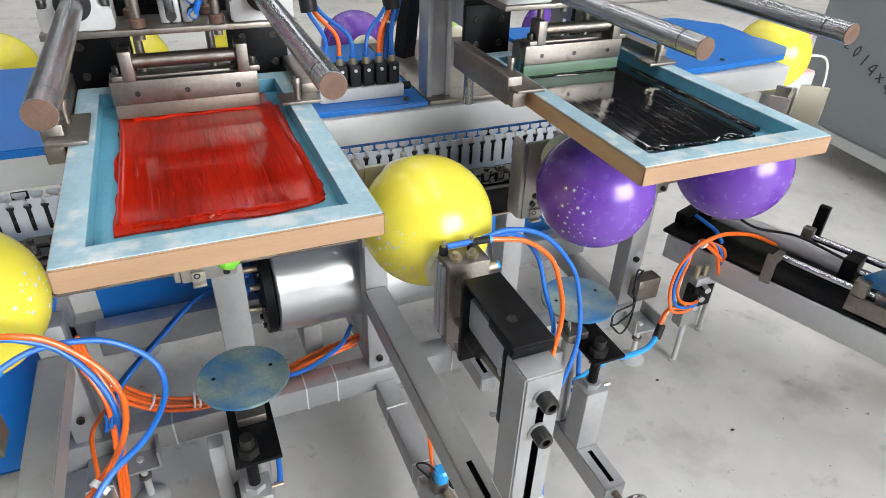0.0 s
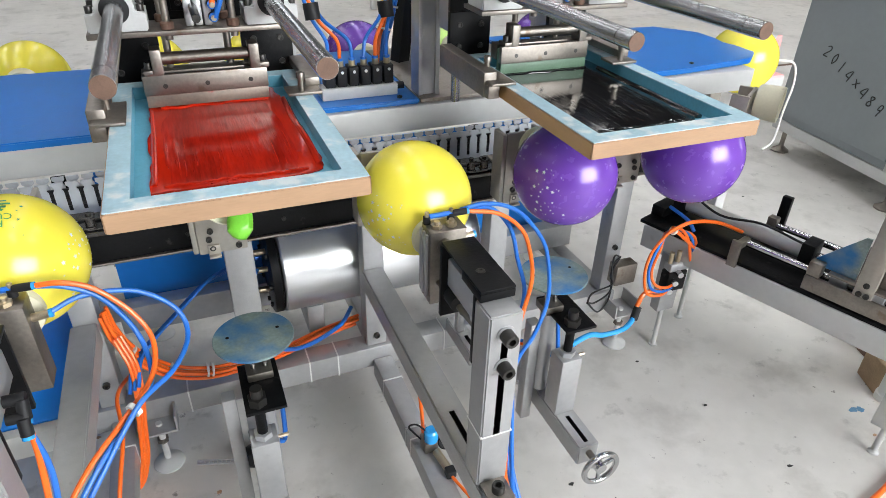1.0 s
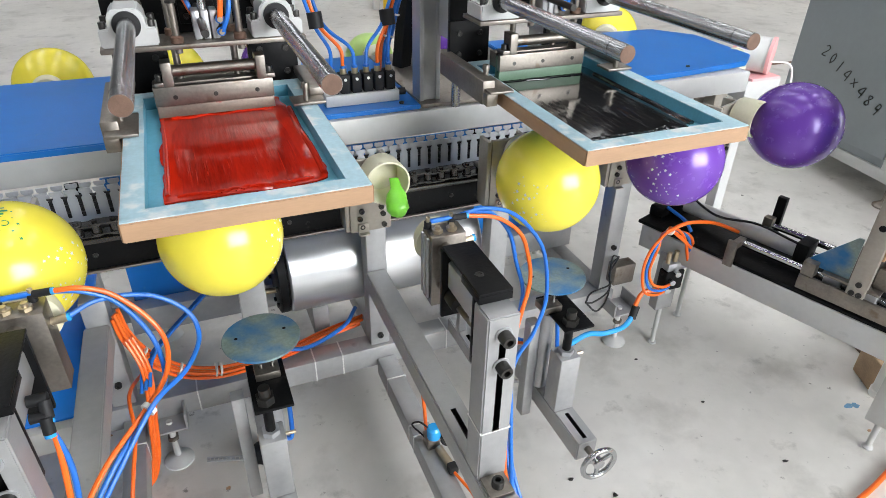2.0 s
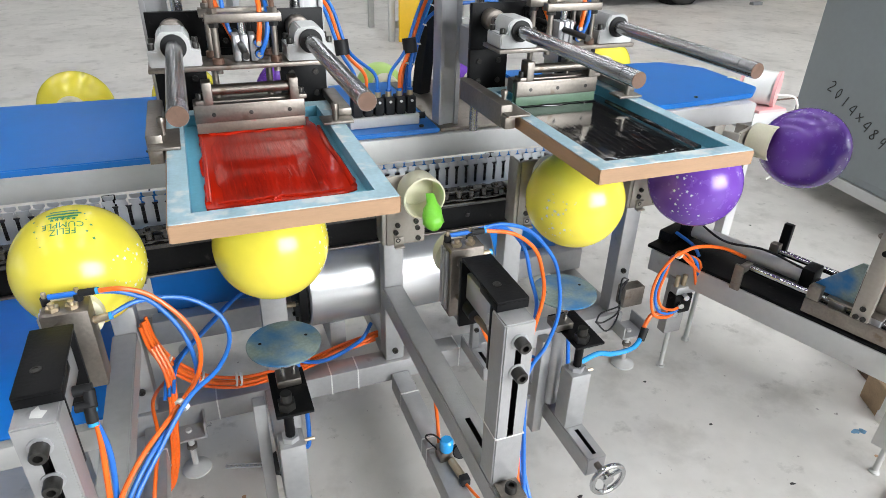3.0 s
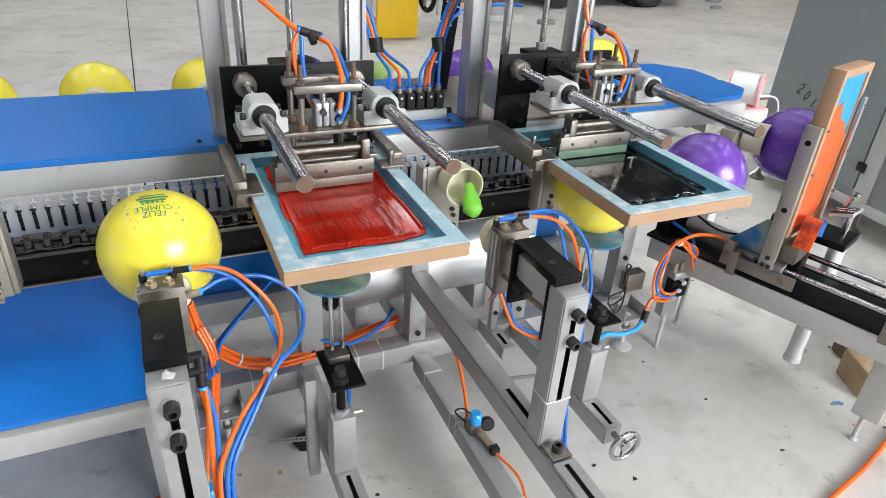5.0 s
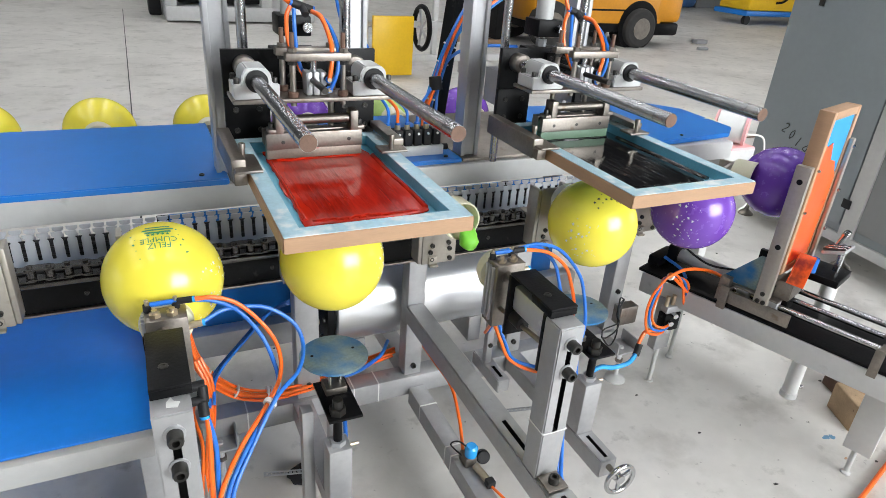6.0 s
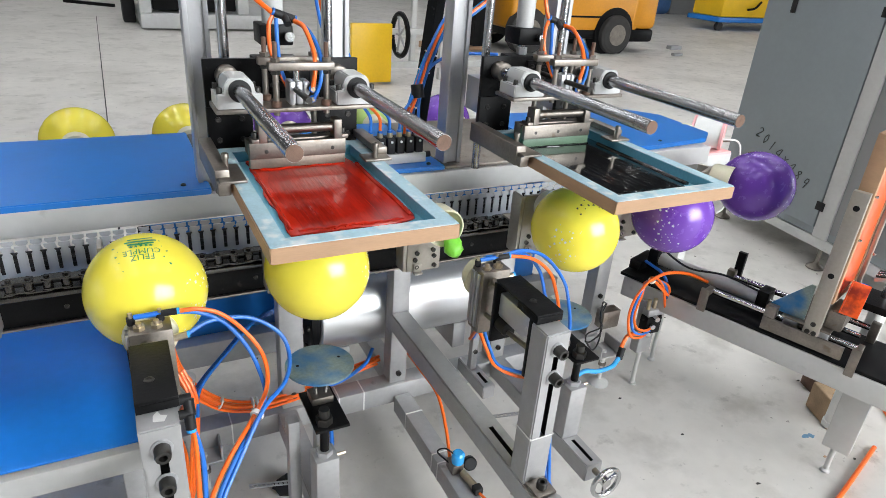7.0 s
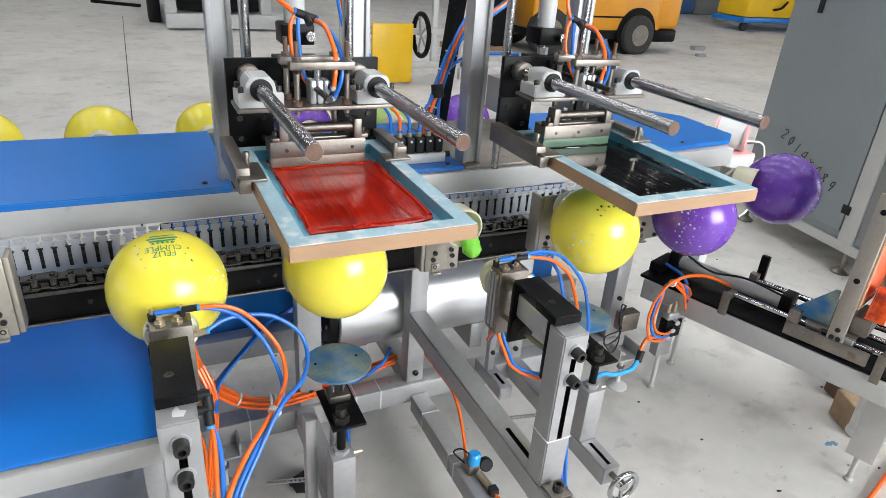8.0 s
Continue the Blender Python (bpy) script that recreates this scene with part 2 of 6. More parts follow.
def prism(outline, z0, z1, bevel=0.0):
    """An upright slab over a flat outline of (x, y)."""
    bm = bmesh.new()
    base = bm.faces.new([bm.verts.new((x, y, z0)) for x, y in outline])
    ext = bmesh.ops.extrude_face_region(bm, geom=[base])
    bmesh.ops.translate(bm, verts=[v for v in ext["geom"] if isinstance(v, bmesh.types.BMVert)], vec=(0, 0, z1 - z0))
    bmesh.ops.recalc_face_normals(bm, faces=bm.faces)
    if bevel:
        bmesh.ops.bevel(bm, geom=list(bm.edges), offset=bevel, segments=2, affect="EDGES")
    return bm


def bolt(at, way, r=0.006, h=0.008, bm=None):
    """A socket-head screw: a round head with a sunk hexagon."""
    bm = bm or bmesh.new()
    at, way = Vector(at), Vector(way).normalized()
    turn = Matrix.Translation(at) @ way.to_track_quat("Z", "Y").to_matrix().to_4x4()
    prof = [(0.3 * r, h * 0.45, 6), (0.5 * r, h * 0.45, 6), (0.52 * r, h, 12), (0.9 * r, h, 12), (r, h * 0.88, 12), (r, -0.001, 12)]
    rings = [[bm.verts.new(turn @ Vector((q * math.cos(2 * math.pi * k / 12), q * math.sin(2 * math.pi * k / 12), z))) for k in range(12)] for q, z, _ in prof]
    for a, b in zip(rings, rings[1:]):
        for k in range(12):
            bm.faces.new((a[k], a[(k + 1) % 12], b[(k + 1) % 12], b[k]))
    bm.faces.new(rings[0])
    bmesh.ops.recalc_face_normals(bm, faces=bm.faces)
    return bm


def hexnut(at, way, r, h, bm=None):
    return rod(at, Vector(at) + Vector(way).normalized() * h, r, 6, bm)


def slotted(x0, x1, y0, y1, z0, z1, face, a, b, w, deep=0.025):
    """A square tube with a long slot from a to b, w wide, sunk into its top or its front face; the slot's floor and
    walls take the second material, black for the shade in the hollow.
    """
    m = (x0 + x1) / 2
    bm = bmesh.new()

    def ring(u0, u1, v0, v1, h):
        if face == "top":
            return [bm.verts.new(p) for p in ((u0, v0, h), (u1, v0, h), (u1, v1, h), (u0, v1, h))]
        return [bm.verts.new(p) for p in ((u0, h, v0), (u1, h, v0), (u1, h, v1), (u0, h, v1))]

    v0, v1, near, far, sunk = (y0, y1, z1, z0, z1 - deep) if face == "top" else (z0, z1, y0, y1, y0 + deep)
    rings = [ring(x0, x1, v0, v1, far), ring(x0, x1, v0, v1, near), ring(m - w / 2, m + w / 2, a, b, near), ring(m - w / 2, m + w / 2, a, b, sunk)]
    for p, q in zip(rings, rings[1:]):
        for i in range(4):
            bm.faces.new((p[i], p[(i + 1) % 4], q[(i + 1) % 4], q[i]))
    bm.faces.new(rings[0])
    floor_face = bm.faces.new(rings[3])
    bmesh.ops.recalc_face_normals(bm, faces=bm.faces)
    for e in floor_face.edges:
        for f in e.link_faces:
            f.material_index = 1
    outer = set(rings[0] + rings[1])
    bmesh.ops.bevel(bm, geom=[e for e in bm.edges if set(e.verts) <= outer], offset=0.003, segments=2, affect="EDGES")
    return bm


# ---- the hall ----
X0, X1, Y0, Y1, TOP = HALL
part("floor", box(X0 - 0.3, X1 + 0.3, Y0 - 0.3, Y1 + 0.3, -0.2, 0.0, 0), CONCRETE, None, "worn grey concrete factory floor with stains", category="floor", kind="structure")


def wall(name, x0, x1, y0, y1, hole=None):
    """A hall wall; hole: an opening's (from, to, head, sill) along the wall."""
    bm = bmesh.new()
    if not hole:
        box(x0, x1, y0, y1, 0, TOP, 0, bm)
    else:
        a, b, h, sill = hole
        if sill:
            box(a, b, y0, y1, 0, sill, 0, bm)
        if x1 - x0 > y1 - y0:
            box(x0, a, y0, y1, 0, TOP, 0, bm), box(b, x1, y0, y1, 0, TOP, 0, bm), box(a, b, y0, y1, h, TOP, 0, bm)
        else:
            box(x0, x1, y0, a, 0, TOP, 0, bm), box(x0, x1, b, y1, 0, TOP, 0, bm), box(x0, x1, a, b, h, TOP, 0, bm)
    part(name, bm, HALLWALL, None, "pale painted factory hall wall", category="wall", kind="structure")


# walls stand out of view; the east and west openings are added for the fill
wall("wall_north", X0 - 0.2, X1 + 0.2, Y1, Y1 + 0.2)
wall("wall_south", X0 - 0.2, X1 + 0.2, Y0 - 0.2, Y0, (1.3, 6.5, 5.1, 1.5))
wall("wall_west", X0 - 0.2, X0, Y0, Y1, (-1.5, 7.5, 5.1, 0))
wall("wall_east", X1, X1 + 0.2, Y0, Y1, (-4.5, 4.5, 5.1, 0))
roof = bmesh.new()
edges = [X0 - 0.2]
for lx, lw in SKYLIGHTS:
    edges += [lx - lw / 2, lx + lw / 2]
edges.append(X1 + 0.2)
for a, b in zip(edges[::2], edges[1::2]):
    box(a, b, Y0 - 0.2, Y1 + 0.2, TOP, TOP + 0.15, 0, roof)
for lx, lw in SKYLIGHTS:
    for y0, y1 in ((Y0 - 0.2, -2.6), (-0.8, 0.8), (2.6, 4.2), (6.0, 7.6), (9.4, 11.0), (12.8, 14.4), (16.2, Y1 + 0.2)):
        box(lx - lw / 2, lx + lw / 2, y0, y1, TOP, TOP + 0.15, 0, roof)
part("ceiling", roof, CEILING, None, "dark grey hall roof with long skylight openings", category="ceiling", kind="structure")

for lx, lw in SKYLIGHTS:
    for i in range(6):
        part("skylight", box(lx - lw / 2, lx + lw / 2, -2.6 + 3.4 * i, -0.8 + 3.4 * i, TOP + 0.03, TOP + 0.05, 0), PANEL, None, "translucent daylit roof panel in its opening", category="skylight", kind="structure")

# ---- the machine's frame ----
STATIONS = (0.015, 0.752)
STEP = 0.369

frame_root = thing("machine_frame", (0.4, 1.35, 0), "silver-grey welded square tube machine frame on levelling feet", "machine frame")


def tube(name, x0, x1, y0, y1, z0, z1, parent=None, mat=None, bevel=0.004):
    return part(name, box(x0, x1, y0, y1, z0, z1, bevel), mat or GREY, parent or frame_root)


tube("front_beam", -2.6, 1.72, 1.362, 1.42, 0.868, 0.937, mat=PALE)
tube("back_beam", -2.6, 1.72, 1.84, 1.9, 0.868, 0.937, mat=PALE)
for x in (-2.2, -1.2, 0.5, 1.3):
    tube("cross_beam", x, x + 0.05, 1.421, 1.839, 0.875, 0.932)
for x0, x1, top in ((-0.386, -0.326, 0.578), (-0.01, 0.062, 0.70), (0.352, 0.412, 0.76), (0.745, 0.805, 0.76), (1.19, 1.25, 0.76)):
    tube("leg", x0, x1, 1.285, 1.345, 0.222, top)
for x, z in ((0.026, 0.27), (0.382, 0.26), (1.22, 0.40), (0.775, 0.27), (-0.356, 0.30)):
    part("frame_bolt", bolt((x, 1.285, z), (0, -1, 0), 0.0095, 0.01), BOLT, frame_root)
for x in (-0.17, 0.17, 0.255, 0.60):
    part("cable_tie", box(x, x + 0.004, 1.2735, 1.3465, 0.1435, 0.2215, 0), TIE, frame_root)
for x0 in (-2.2, -1.2, 0.352, 1.19):
    tube("back_leg", x0, x0 + 0.06, 1.78, 1.839, 0.222, 0.868)
tube("lower_rail", -0.62, 1.25, 1.275, 1.345, 0.145, 0.22)
tube("lower_back_rail", -0.62, 1.25, 1.78, 1.84, 0.145, 0.22)
tube("middle_rail", -0.33, 1.25, 1.58, 1.64, 0.235, 0.325)
for x in (-0.62, 0.37, 1.19):
    tube("lower_cross_rail", x, x + 0.06, 1.346, 1.779, 0.15, 0.215)
for x, y in ((-0.257, 1.247), (1.268, 1.246), (-0.257, 1.86), (1.268, 1.86), (-2.0, 1.3), (-2.0, 1.86)):
    foot = part("levelling_foot", lathe([(0.042, 0.0), (0.042, 0.006), (0.03, 0.014), (0.014, 0.022), (0.009, 0.024), (0.009, 0.11), (0.0085, 0.16)], (x, y, 0), "z", 24), PALE, frame_root, "grey levelling foot on a threaded stem")
    part("lock_nut", hexnut((x, y, 0.09), (0, 0, 1), 0.016, 0.012), STEEL, foot)
    part("foot_bracket", box(x - 0.05, x + 0.05, y - 0.035, y + 0.06, 0.145, 0.152, 0.001, box(x - 0.05, x - 0.044, y - 0.035, y + 0.06, 0.15, 0.2, 0.001, box(x + 0.044, x + 0.05, y - 0.035, y + 0.06, 0.15, 0.2, 0.001))), GREY, foot)

# the four blue cover sheets over the beam
deck = thing("deck_cover", (0.5, 1.6, 0.938), "glossy blue painted sheet metal deck over the conveyor", "machine cover")
part("cover_sheet", prism([(-2.6, 1.35), (-0.155, 1.35), (-0.155, 1.9), (-2.6, 1.9)], 0.939, 0.957, 0.003), BLUE, deck)
part("cover_sheet", prism([(0.215, 1.372), (0.55, 1.372), (0.55, 1.9), (0.215, 1.9)], 0.939, 0.953, 0.003), BLUE, deck)
part("cover_sheet", prism([(1.0, 1.36), (1.45, 1.38), (1.74, 1.41), (1.82, 1.475), (1.83, 1.77), (1.72, 1.9), (1.0, 1.93)], 0.939, 0.957, 0.003), BLUE, deck)
for x0, x1 in ((-0.15, 0.21), (0.555, 0.995)):
    part("base_plate", box(x0, x1, 1.375, 1.9, 0.939, 0.95, 0.002), STEEL, deck, "bare steel base plate under the lift columns")
for p in ((-0.22, 1.39), (-1.1, 1.39), (0.5, 1.39), (1.5, 1.42), (0.26, 1.86)):
    part("screw", bolt((*p, 0.957), (0, 0, 1), 0.007, 0.004), BOLT, deck)

# blue vertical panel and lower belt
part("apron", box(-0.32, 1.2, 1.70, 1.71, 0.26, 0.72, 0.001), BLUE, None, "dark blue sheet metal apron behind the machine legs", category="panel")
belt = thing("belt_conveyor", (-1.4, 1.4, 0.0), "low table conveyor with a bright blue belt and grey edges", "conveyor")
part("belt", box(-2.8, -0.393, 1.03, 1.82, 0.43, 0.452, 0.006), BELT, belt, "smooth bright blue belt")
part("side_rail", box(-2.8, -0.39, 1.0, 1.028, 0.385, 0.449, 0.003), PALE, belt)
part("side_rail", box(-2.8, -0.39, 1.822, 1.85, 0.385, 0.449, 0.003), PALE, belt)
for x in (-2.4, -0.46):
    for y in (1.035, 1.78):
        part("leg", box(x, x + 0.045, y, y + 0.045, 0, 0.43, 0.003), GREY, belt)

# ---- chain track ----
track = thing("chain_track", (0.0, 1.22, 0.7), "black steel chain track under the deck beam", "conveyor track")
part("lower_rail", box(-2.6, 1.3, 1.215, 1.30, 0.705, 0.775, 0.003), BLACK, track)
part("wear_strip", box(-2.6, 1.3, 1.21, 1.245, 0.776, 0.788, 0.002), OIL, track)
part("upper_strip", box(-2.6, 1.3, 1.262, 1.285, 0.776, 0.79, 0.002), BLACK, track)
part("blue_strip", box(-2.6, 1.3, 1.286, 1.316, 0.762, 0.779, 0.001), BLUE, track, "blue painted strip behind the chain")
part("flange", box(-2.6, 1.3, 1.204, 1.2145, 0.703, 0.709, 0.001), STEEL, track)
for i in range(18):
    part("screw", bolt((-2.5 + 0.22 * i, 1.215, 0.745), (0, -1, 0), 0.006, 0.003), BOLT, track)
for x in (-1.45, -0.345, 0.69, 1.1):
    part("hanger", box(x, x + 0.03, 1.353, 1.361, 0.72, 0.867, 0.002), BLACK, track)

duct = thing("cable_duct", (0, 1.32, 0.78), "open slotted pale grey plastic cable duct along the track", "cable duct")
bm = box(-2.6, 1.3, 1.3175, 1.352, 0.779, 0.783, 0)
box(-2.6, 1.3, 1.3175, 1.3205, 0.783, 0.796, 0, bm)
box(-2.6, 1.3, 1.349, 1.352, 0.783, 0.80, 0, bm)
part("duct_body", bm, DUCT, duct)
# black cords added inside the duct so that its shaded slots look dark
for dy, dz in ((-0.006, 0.012), (0.005, 0.014), (-0.005, 0.033), (0.006, 0.034), (0.0, 0.052)):
    part("cable", sweep([(-2.6, 1.335 + dy, 0.783 + dz), (-1.2, 1.336 + dy, 0.782 + dz), (0.1, 1.334 + dy, 0.783 + dz), (1.3, 1.335 + dy, 0.783 + dz)], 0.0098, 8), RUBBER, duct, "added black cord standing for the shade in the duct")


def duct_finger(y, top):
    """One finger of a slotted duct wall: a straight blade with a wider head."""
    bm = bmesh.new()
    half = [(0.0112, 0.796), (0.0105, 0.80), (0.0105, top - 0.022), (0.0075, top - 0.018), (0.0075, top - 0.012), (0.0125, top - 0.008), (0.0125, top)]
    ring = [(u, z) for u, z in half] + [(-u, z) for u, z in reversed(half)]
    front, back = [[bm.verts.new((u, y + d, z)) for u, z in ring] for d in (0, 0.003)]
    bm.faces.new(front), bm.faces.new(back[::-1])
    for a in range(len(ring)):
        b = (a + 1) % len(ring)
        bm.faces.new((front[b], front[a], back[a], back[b]))
    return bm


for y, top in ((1.3175, 0.867), (1.349, 0.8675)):
    first = part("duct_finger", duct_finger(y, top), DUCT, duct)
    first.location = (-2.58, 0, 0)
    for i in range(1, 130):
        o = new("duct_finger", first.data)
        o.parent, o.location = duct, (-2.58 + 0.03 * i, 0, 0)

# the chain: links of two plates with a roller, on one moving thing
chain = thing("roller_chain", (0, 1.228, 0.79), "oily steel roller chain on its track", "chain")
bm = rod((0, 1.228, 0.789), (0, 1.228, 0.82), 0.011, 12)
rod((0, 1.228, 0.82), (0, 1.228, 0.828), 0.006, 10, bm)
link = part("roller", bm, OIL, chain)
plate = part("link_plate", prism([(-0.03, 1.218), (-0.022, 1.214), (0.022, 1.214), (0.03, 1.218), (0.03, 1.238), (0.022, 1.242), (-0.022, 1.242), (-0.03, 1.238)], 0.8205, 0.8235, 0), OIL, chain)
link.location = (-2.9, 0, 0)
plate.location = (-2.9, 0, 0)
for i in range(1, 108):
    o = new("roller", link.data)
    o.parent, o.location = chain, (-2.9 + 0.0381 * i, 0, 0)
    o = new("link_plate", plate.data)
    o.parent, o.location = chain, (-2.9 + 0.0381 * i + 0.019, 0, -0.0035 * (i % 2))
    o = new("link_plate", plate.data)
    o.parent, o.location = chain, (-2.9 + 0.0381 * i + 0.019, 0, -0.026 - 0.0035 * (i % 2))

# ---- air tank ----
tank = thing("air_tank", (0.445, 1.5, 0.3), "brushed aluminium cylindrical air tank lying on the frame", "air tank")
part("shell", lathe([(0.10, 0.135), (0.138, 0.137), (0.145, 0.143), (0.145, 0.747), (0.138, 0.753), (0.10, 0.756)], (0, 1.49, 0.445), "x", 48), TANK, tank)
part("end_flange", lathe([(0.135, 0.105), (0.142, 0.108), (0.142, 0.132), (0.135, 0.134)], (0, 1.49, 0.445), "x", 40), BLACK, tank, "black end flange with screws")
for k in range(8):
    a = k * math.pi / 4
    part("flange_screw", bolt((0.105, 1.49 + 0.118 * math.cos(a), 0.445 + 0.118 * math.sin(a)), (-1, 0, 0), 0.008, 0.008), BOLT, tank)
for x in (0.2, 0.65):
    part("saddle", box(x, x + 0.05, 1.40, 1.59, 0.222, 0.325, 0.002), GREY, tank)
for z in (0.39, 0.46, 0.52):
    part("fitting", rod((0.105, 1.45, z), (0.07, 1.45, z), 0.009, 12), BRASS, tank)


# ---- lift columns ----
def lift_column(cx):
    col = thing("lift_column", (cx, 1.43, 0.95), "aluminium profile posts with chromed guide shafts", "lift column", "lift columns")
    for x in (cx - 0.195, cx + 0.165):
        post = bmesh.new()
        box(x, x + 0.012, 1.40, 1.46, 0.951, 2.1, 0.001, post)
        box(x + 0.048, x + 0.06, 1.40, 1.46, 0.951, 2.1, 0.001, post)
        box(x + 0.012, x + 0.048, 1.41, 1.45, 0.951, 2.1, 0.0, post)
        part("profile_post", post, ALU, col)
    for x in (cx - 0.115, cx + 0.145):
        part("guide_shaft", rod((x, 1.335, 0.951), (x, 1.335, 2.1), 0.0125, 24), CHROME, col)
        part("shaft_support", box(x - 0.02, x + 0.02, 1.345, 1.375, 1.9, 1.95, 0.002), ALU, col)
    part("top_plate", box(cx - 0.2, cx + 0.23, 1.30, 1.47, 2.1, 2.12, 0.002), BLACK, col)
    part("cylinder_tube", rod((cx + 0.005, 1.33, 1.378), (cx + 0.005, 1.33, 2.1), 0.026, 28), WHITE, col, "white air cylinder tube")
    part("cylinder_head", box(cx - 0.035, cx + 0.045, 1.29, 1.37, 1.33, 1.378, 0.004), BLACK, col, "black cylinder head block")
    part("port_fitting", rod((cx + 0.03, 1.29, 1.354), (cx + 0.03, 1.265, 1.354), 0.012, 12), CHROME, col)
    return col


for cx in STATIONS:
    lift_column(cx)


# ---- print heads ----
DROP, STROKE = 0.125, 0.40
HEAD_ROWS = [(0, 0), (3.05, 0), (3.15, 0.018), (3.25, 0.07), (3.35, 0.115), (3.42, DROP), (5.1, DROP), (5.25, 0.09), (5.4, 0.03), (5.5, 0), (8, 0)]
RUN_ROWS = [(0, 0), (3.65, 0), (3.75, 0.03), (3.85, 0.085), (4.0, 0.19), (4.1, 0.28), (4.2, 0.345), (4.3, 0.385), (4.38, STROKE), (4.55, STROKE), (4.65, 0.375), (4.75, 0.31), (4.95, 0.14), (5.1, 0.03), (5.2, 0), (8, 0)]
DISC_ROWS = [(0, 0), (2.95, 0), (3.1, 0.035), (3.25, 0.105), (3.4, 0.137), (5.3, 0.137), (5.5, 0.115), (5.8, 0.05), (5.9, 0.02), (6.0, 0), (8, 0)]
moving = []  # (object, rows of (seconds, x, y, z)), keyed at the end


def print_head(cx, hose_side):
    head = thing("print_head", (cx, 1.235, 1.2), "black plate head with two chromed guide rods and a squeegee carriage", "print head", "print heads")
    bm = box(cx - 0.18, cx + 0.19, 1.232, 1.247, 1.20, 1.31, 0.0015)
    box(cx - 0.18, cx - 0.075, 1.232, 1.247, 1.085, 1.1995, 0.0015, bm)
    box(cx + 0.085, cx + 0.19, 1.232, 1.247, 1.085, 1.1995, 0.0015, bm)
    plate = part("back_plate", bm, BLACK, head, "black anodised back plate")
    for dx, dz in ((-0.155, 1.12), (-0.155, 1.17), (0.165, 1.12), (0.165, 1.17), (-0.1, 1.12), (0.11, 1.12), (-0.1, 1.17), (0.11, 1.17)):
        part("plate_screw", bolt((cx + dx, 1.232, dz), (0, -1, 0), 0.007, 0.004), BOLT, plate)
    for dx in (-0.13, 0.13):
        part("bearing_housing", box(cx + dx - 0.03, cx + dx + 0.03, 1.2475, 1.355 if dx < 0 else 1.36, 1.14, 1.24, 0.004), ALU, head)
        r = part("guide_rod", rod((cx + dx, 0.6205, 1.273), (cx + dx, 1.2315, 1.273), 0.0148, 28), CHROME, head)
        part("rod_end", rod((cx + dx, 0.6195, 1.273), (cx + dx, 0.6204, 1.273), 0.0142, 28), RUST, r, "bare sawn rod end gone brown")
        part("score_ring", lathe([(0.0147, 0.657), (0.0150, 0.6575), (0.0150, 0.6585), (0.0147, 0.659)], (cx + dx, 0, 1.273), "y", 28), BOLT, r)
        part("rod_collar", lathe([(0.016, 1.196), (0.024, 1.197), (0.026, 1.2), (0.026, 1.231), (0.02, 1.2315)], (cx + dx, 0, 1.273), "y", 28), STEEL, head)
    part("drive_flange", box(cx - 0.04, cx + 0.03, 1.222, 1.2315, 1.235, 1.3, 0.002), BLACK, head)
    for sx in (-0.026, 0.016):
        for sz in (1.25, 1.285):
            part("flange_screw", bolt((cx + sx, 1.222, sz), (0, -1, 0), 0.006, 0.005), BOLT, head)
    part("drive_rod", rod((cx - 0.005, 0.98, 1.268), (cx - 0.005, 1.222, 1.268), 0.007, 14), BOLT, head)
    part("lift_rod", rod((cx + 0.005, 1.33, 1.285), (cx + 0.005, 1.33, 1.62), 0.009, 16), CHROME, head)
    part("lift_nut", hexnut((cx + 0.005, 1.33, 1.3), (0, 0, 1), 0.016, 0.02), ALU, head)
    part("lift_bracket", box(cx - 0.05, cx + 0.06, 1.2475, 1.36, 1.285, 1.299, 0.002), BLACK, head)

    # side arms that clamp the wooden frame
    for side in (-1, 1):
        x = cx + (-0.205 if side < 0 else 0.178)
        arm = bmesh.new()
        box(x, x + 0.03, 0.985 if side < 0 else 1.06, 1.231, 1.078 if side < 0 else 1.112, 1.13, 0.003, arm)
        box(x + (0.005 if side < 0 else -0.04), x + (0.06 if side < 0 else 0.025), 0.955 if side < 0 else 1.02, 1.07, 1.1085, 1.114, 0.001, arm)
        if side < 0:
            box(x + 0.002, x + 0.028, 0.965, 0.99, 1.08, 1.108, 0.002, arm)
        a = part("clamp_arm", arm, STEEL, head, "bare steel clamp arm")
        cxs = x + (0.03 if side < 0 else -0.012)
        part("clamp_screw", rod((cxs, 1.035, 1.114), (cxs, 1.035, 1.142), 0.006, 12, bolt((cxs, 1.035, 1.14), (0, 0, 1), 0.008, 0.01)), STEEL, a)

    # the carriage runs along the rods
    car = part("carriage", box(cx - 0.182, cx + 0.182, 1.06, 1.155, 1.225, 1.234, 0.0015), STEEL, head, "sliding steel carriage plate")
    for dx in (-0.13, 0.13):
        bm = bmesh.new()
        prof = [(-0.048, 1.2345), (0.048, 1.2345), (0.048, 1.266), (0.032, 1.267), (0.03, 1.288), (0.02, 1.3), (-0.02, 1.3), (-0.03, 1.288), (-0.032, 1.267), (-0.048, 1.266)]
        rings = [[bm.verts.new((cx + dx + u, y, z)) for u, z in prof] for y in (1.066, 1.142)]
        n = len(prof)
        for i in range(n):
            bm.faces.new((rings[0][i], rings[0][(i + 1) % n], rings[1][(i + 1) % n], rings[1][i]))
        bm.faces.new(rings[0]), bm.faces.new(rings[1])
        bmesh.ops.recalc_face_normals(bm, faces=bm.faces)
        bmesh.ops.bevel(bm, geom=list(bm.edges), offset=0.0025, segments=2, affect="EDGES")
        blk = part("bearing_block", bm, WHITE, car, "white cast linear bearing block")
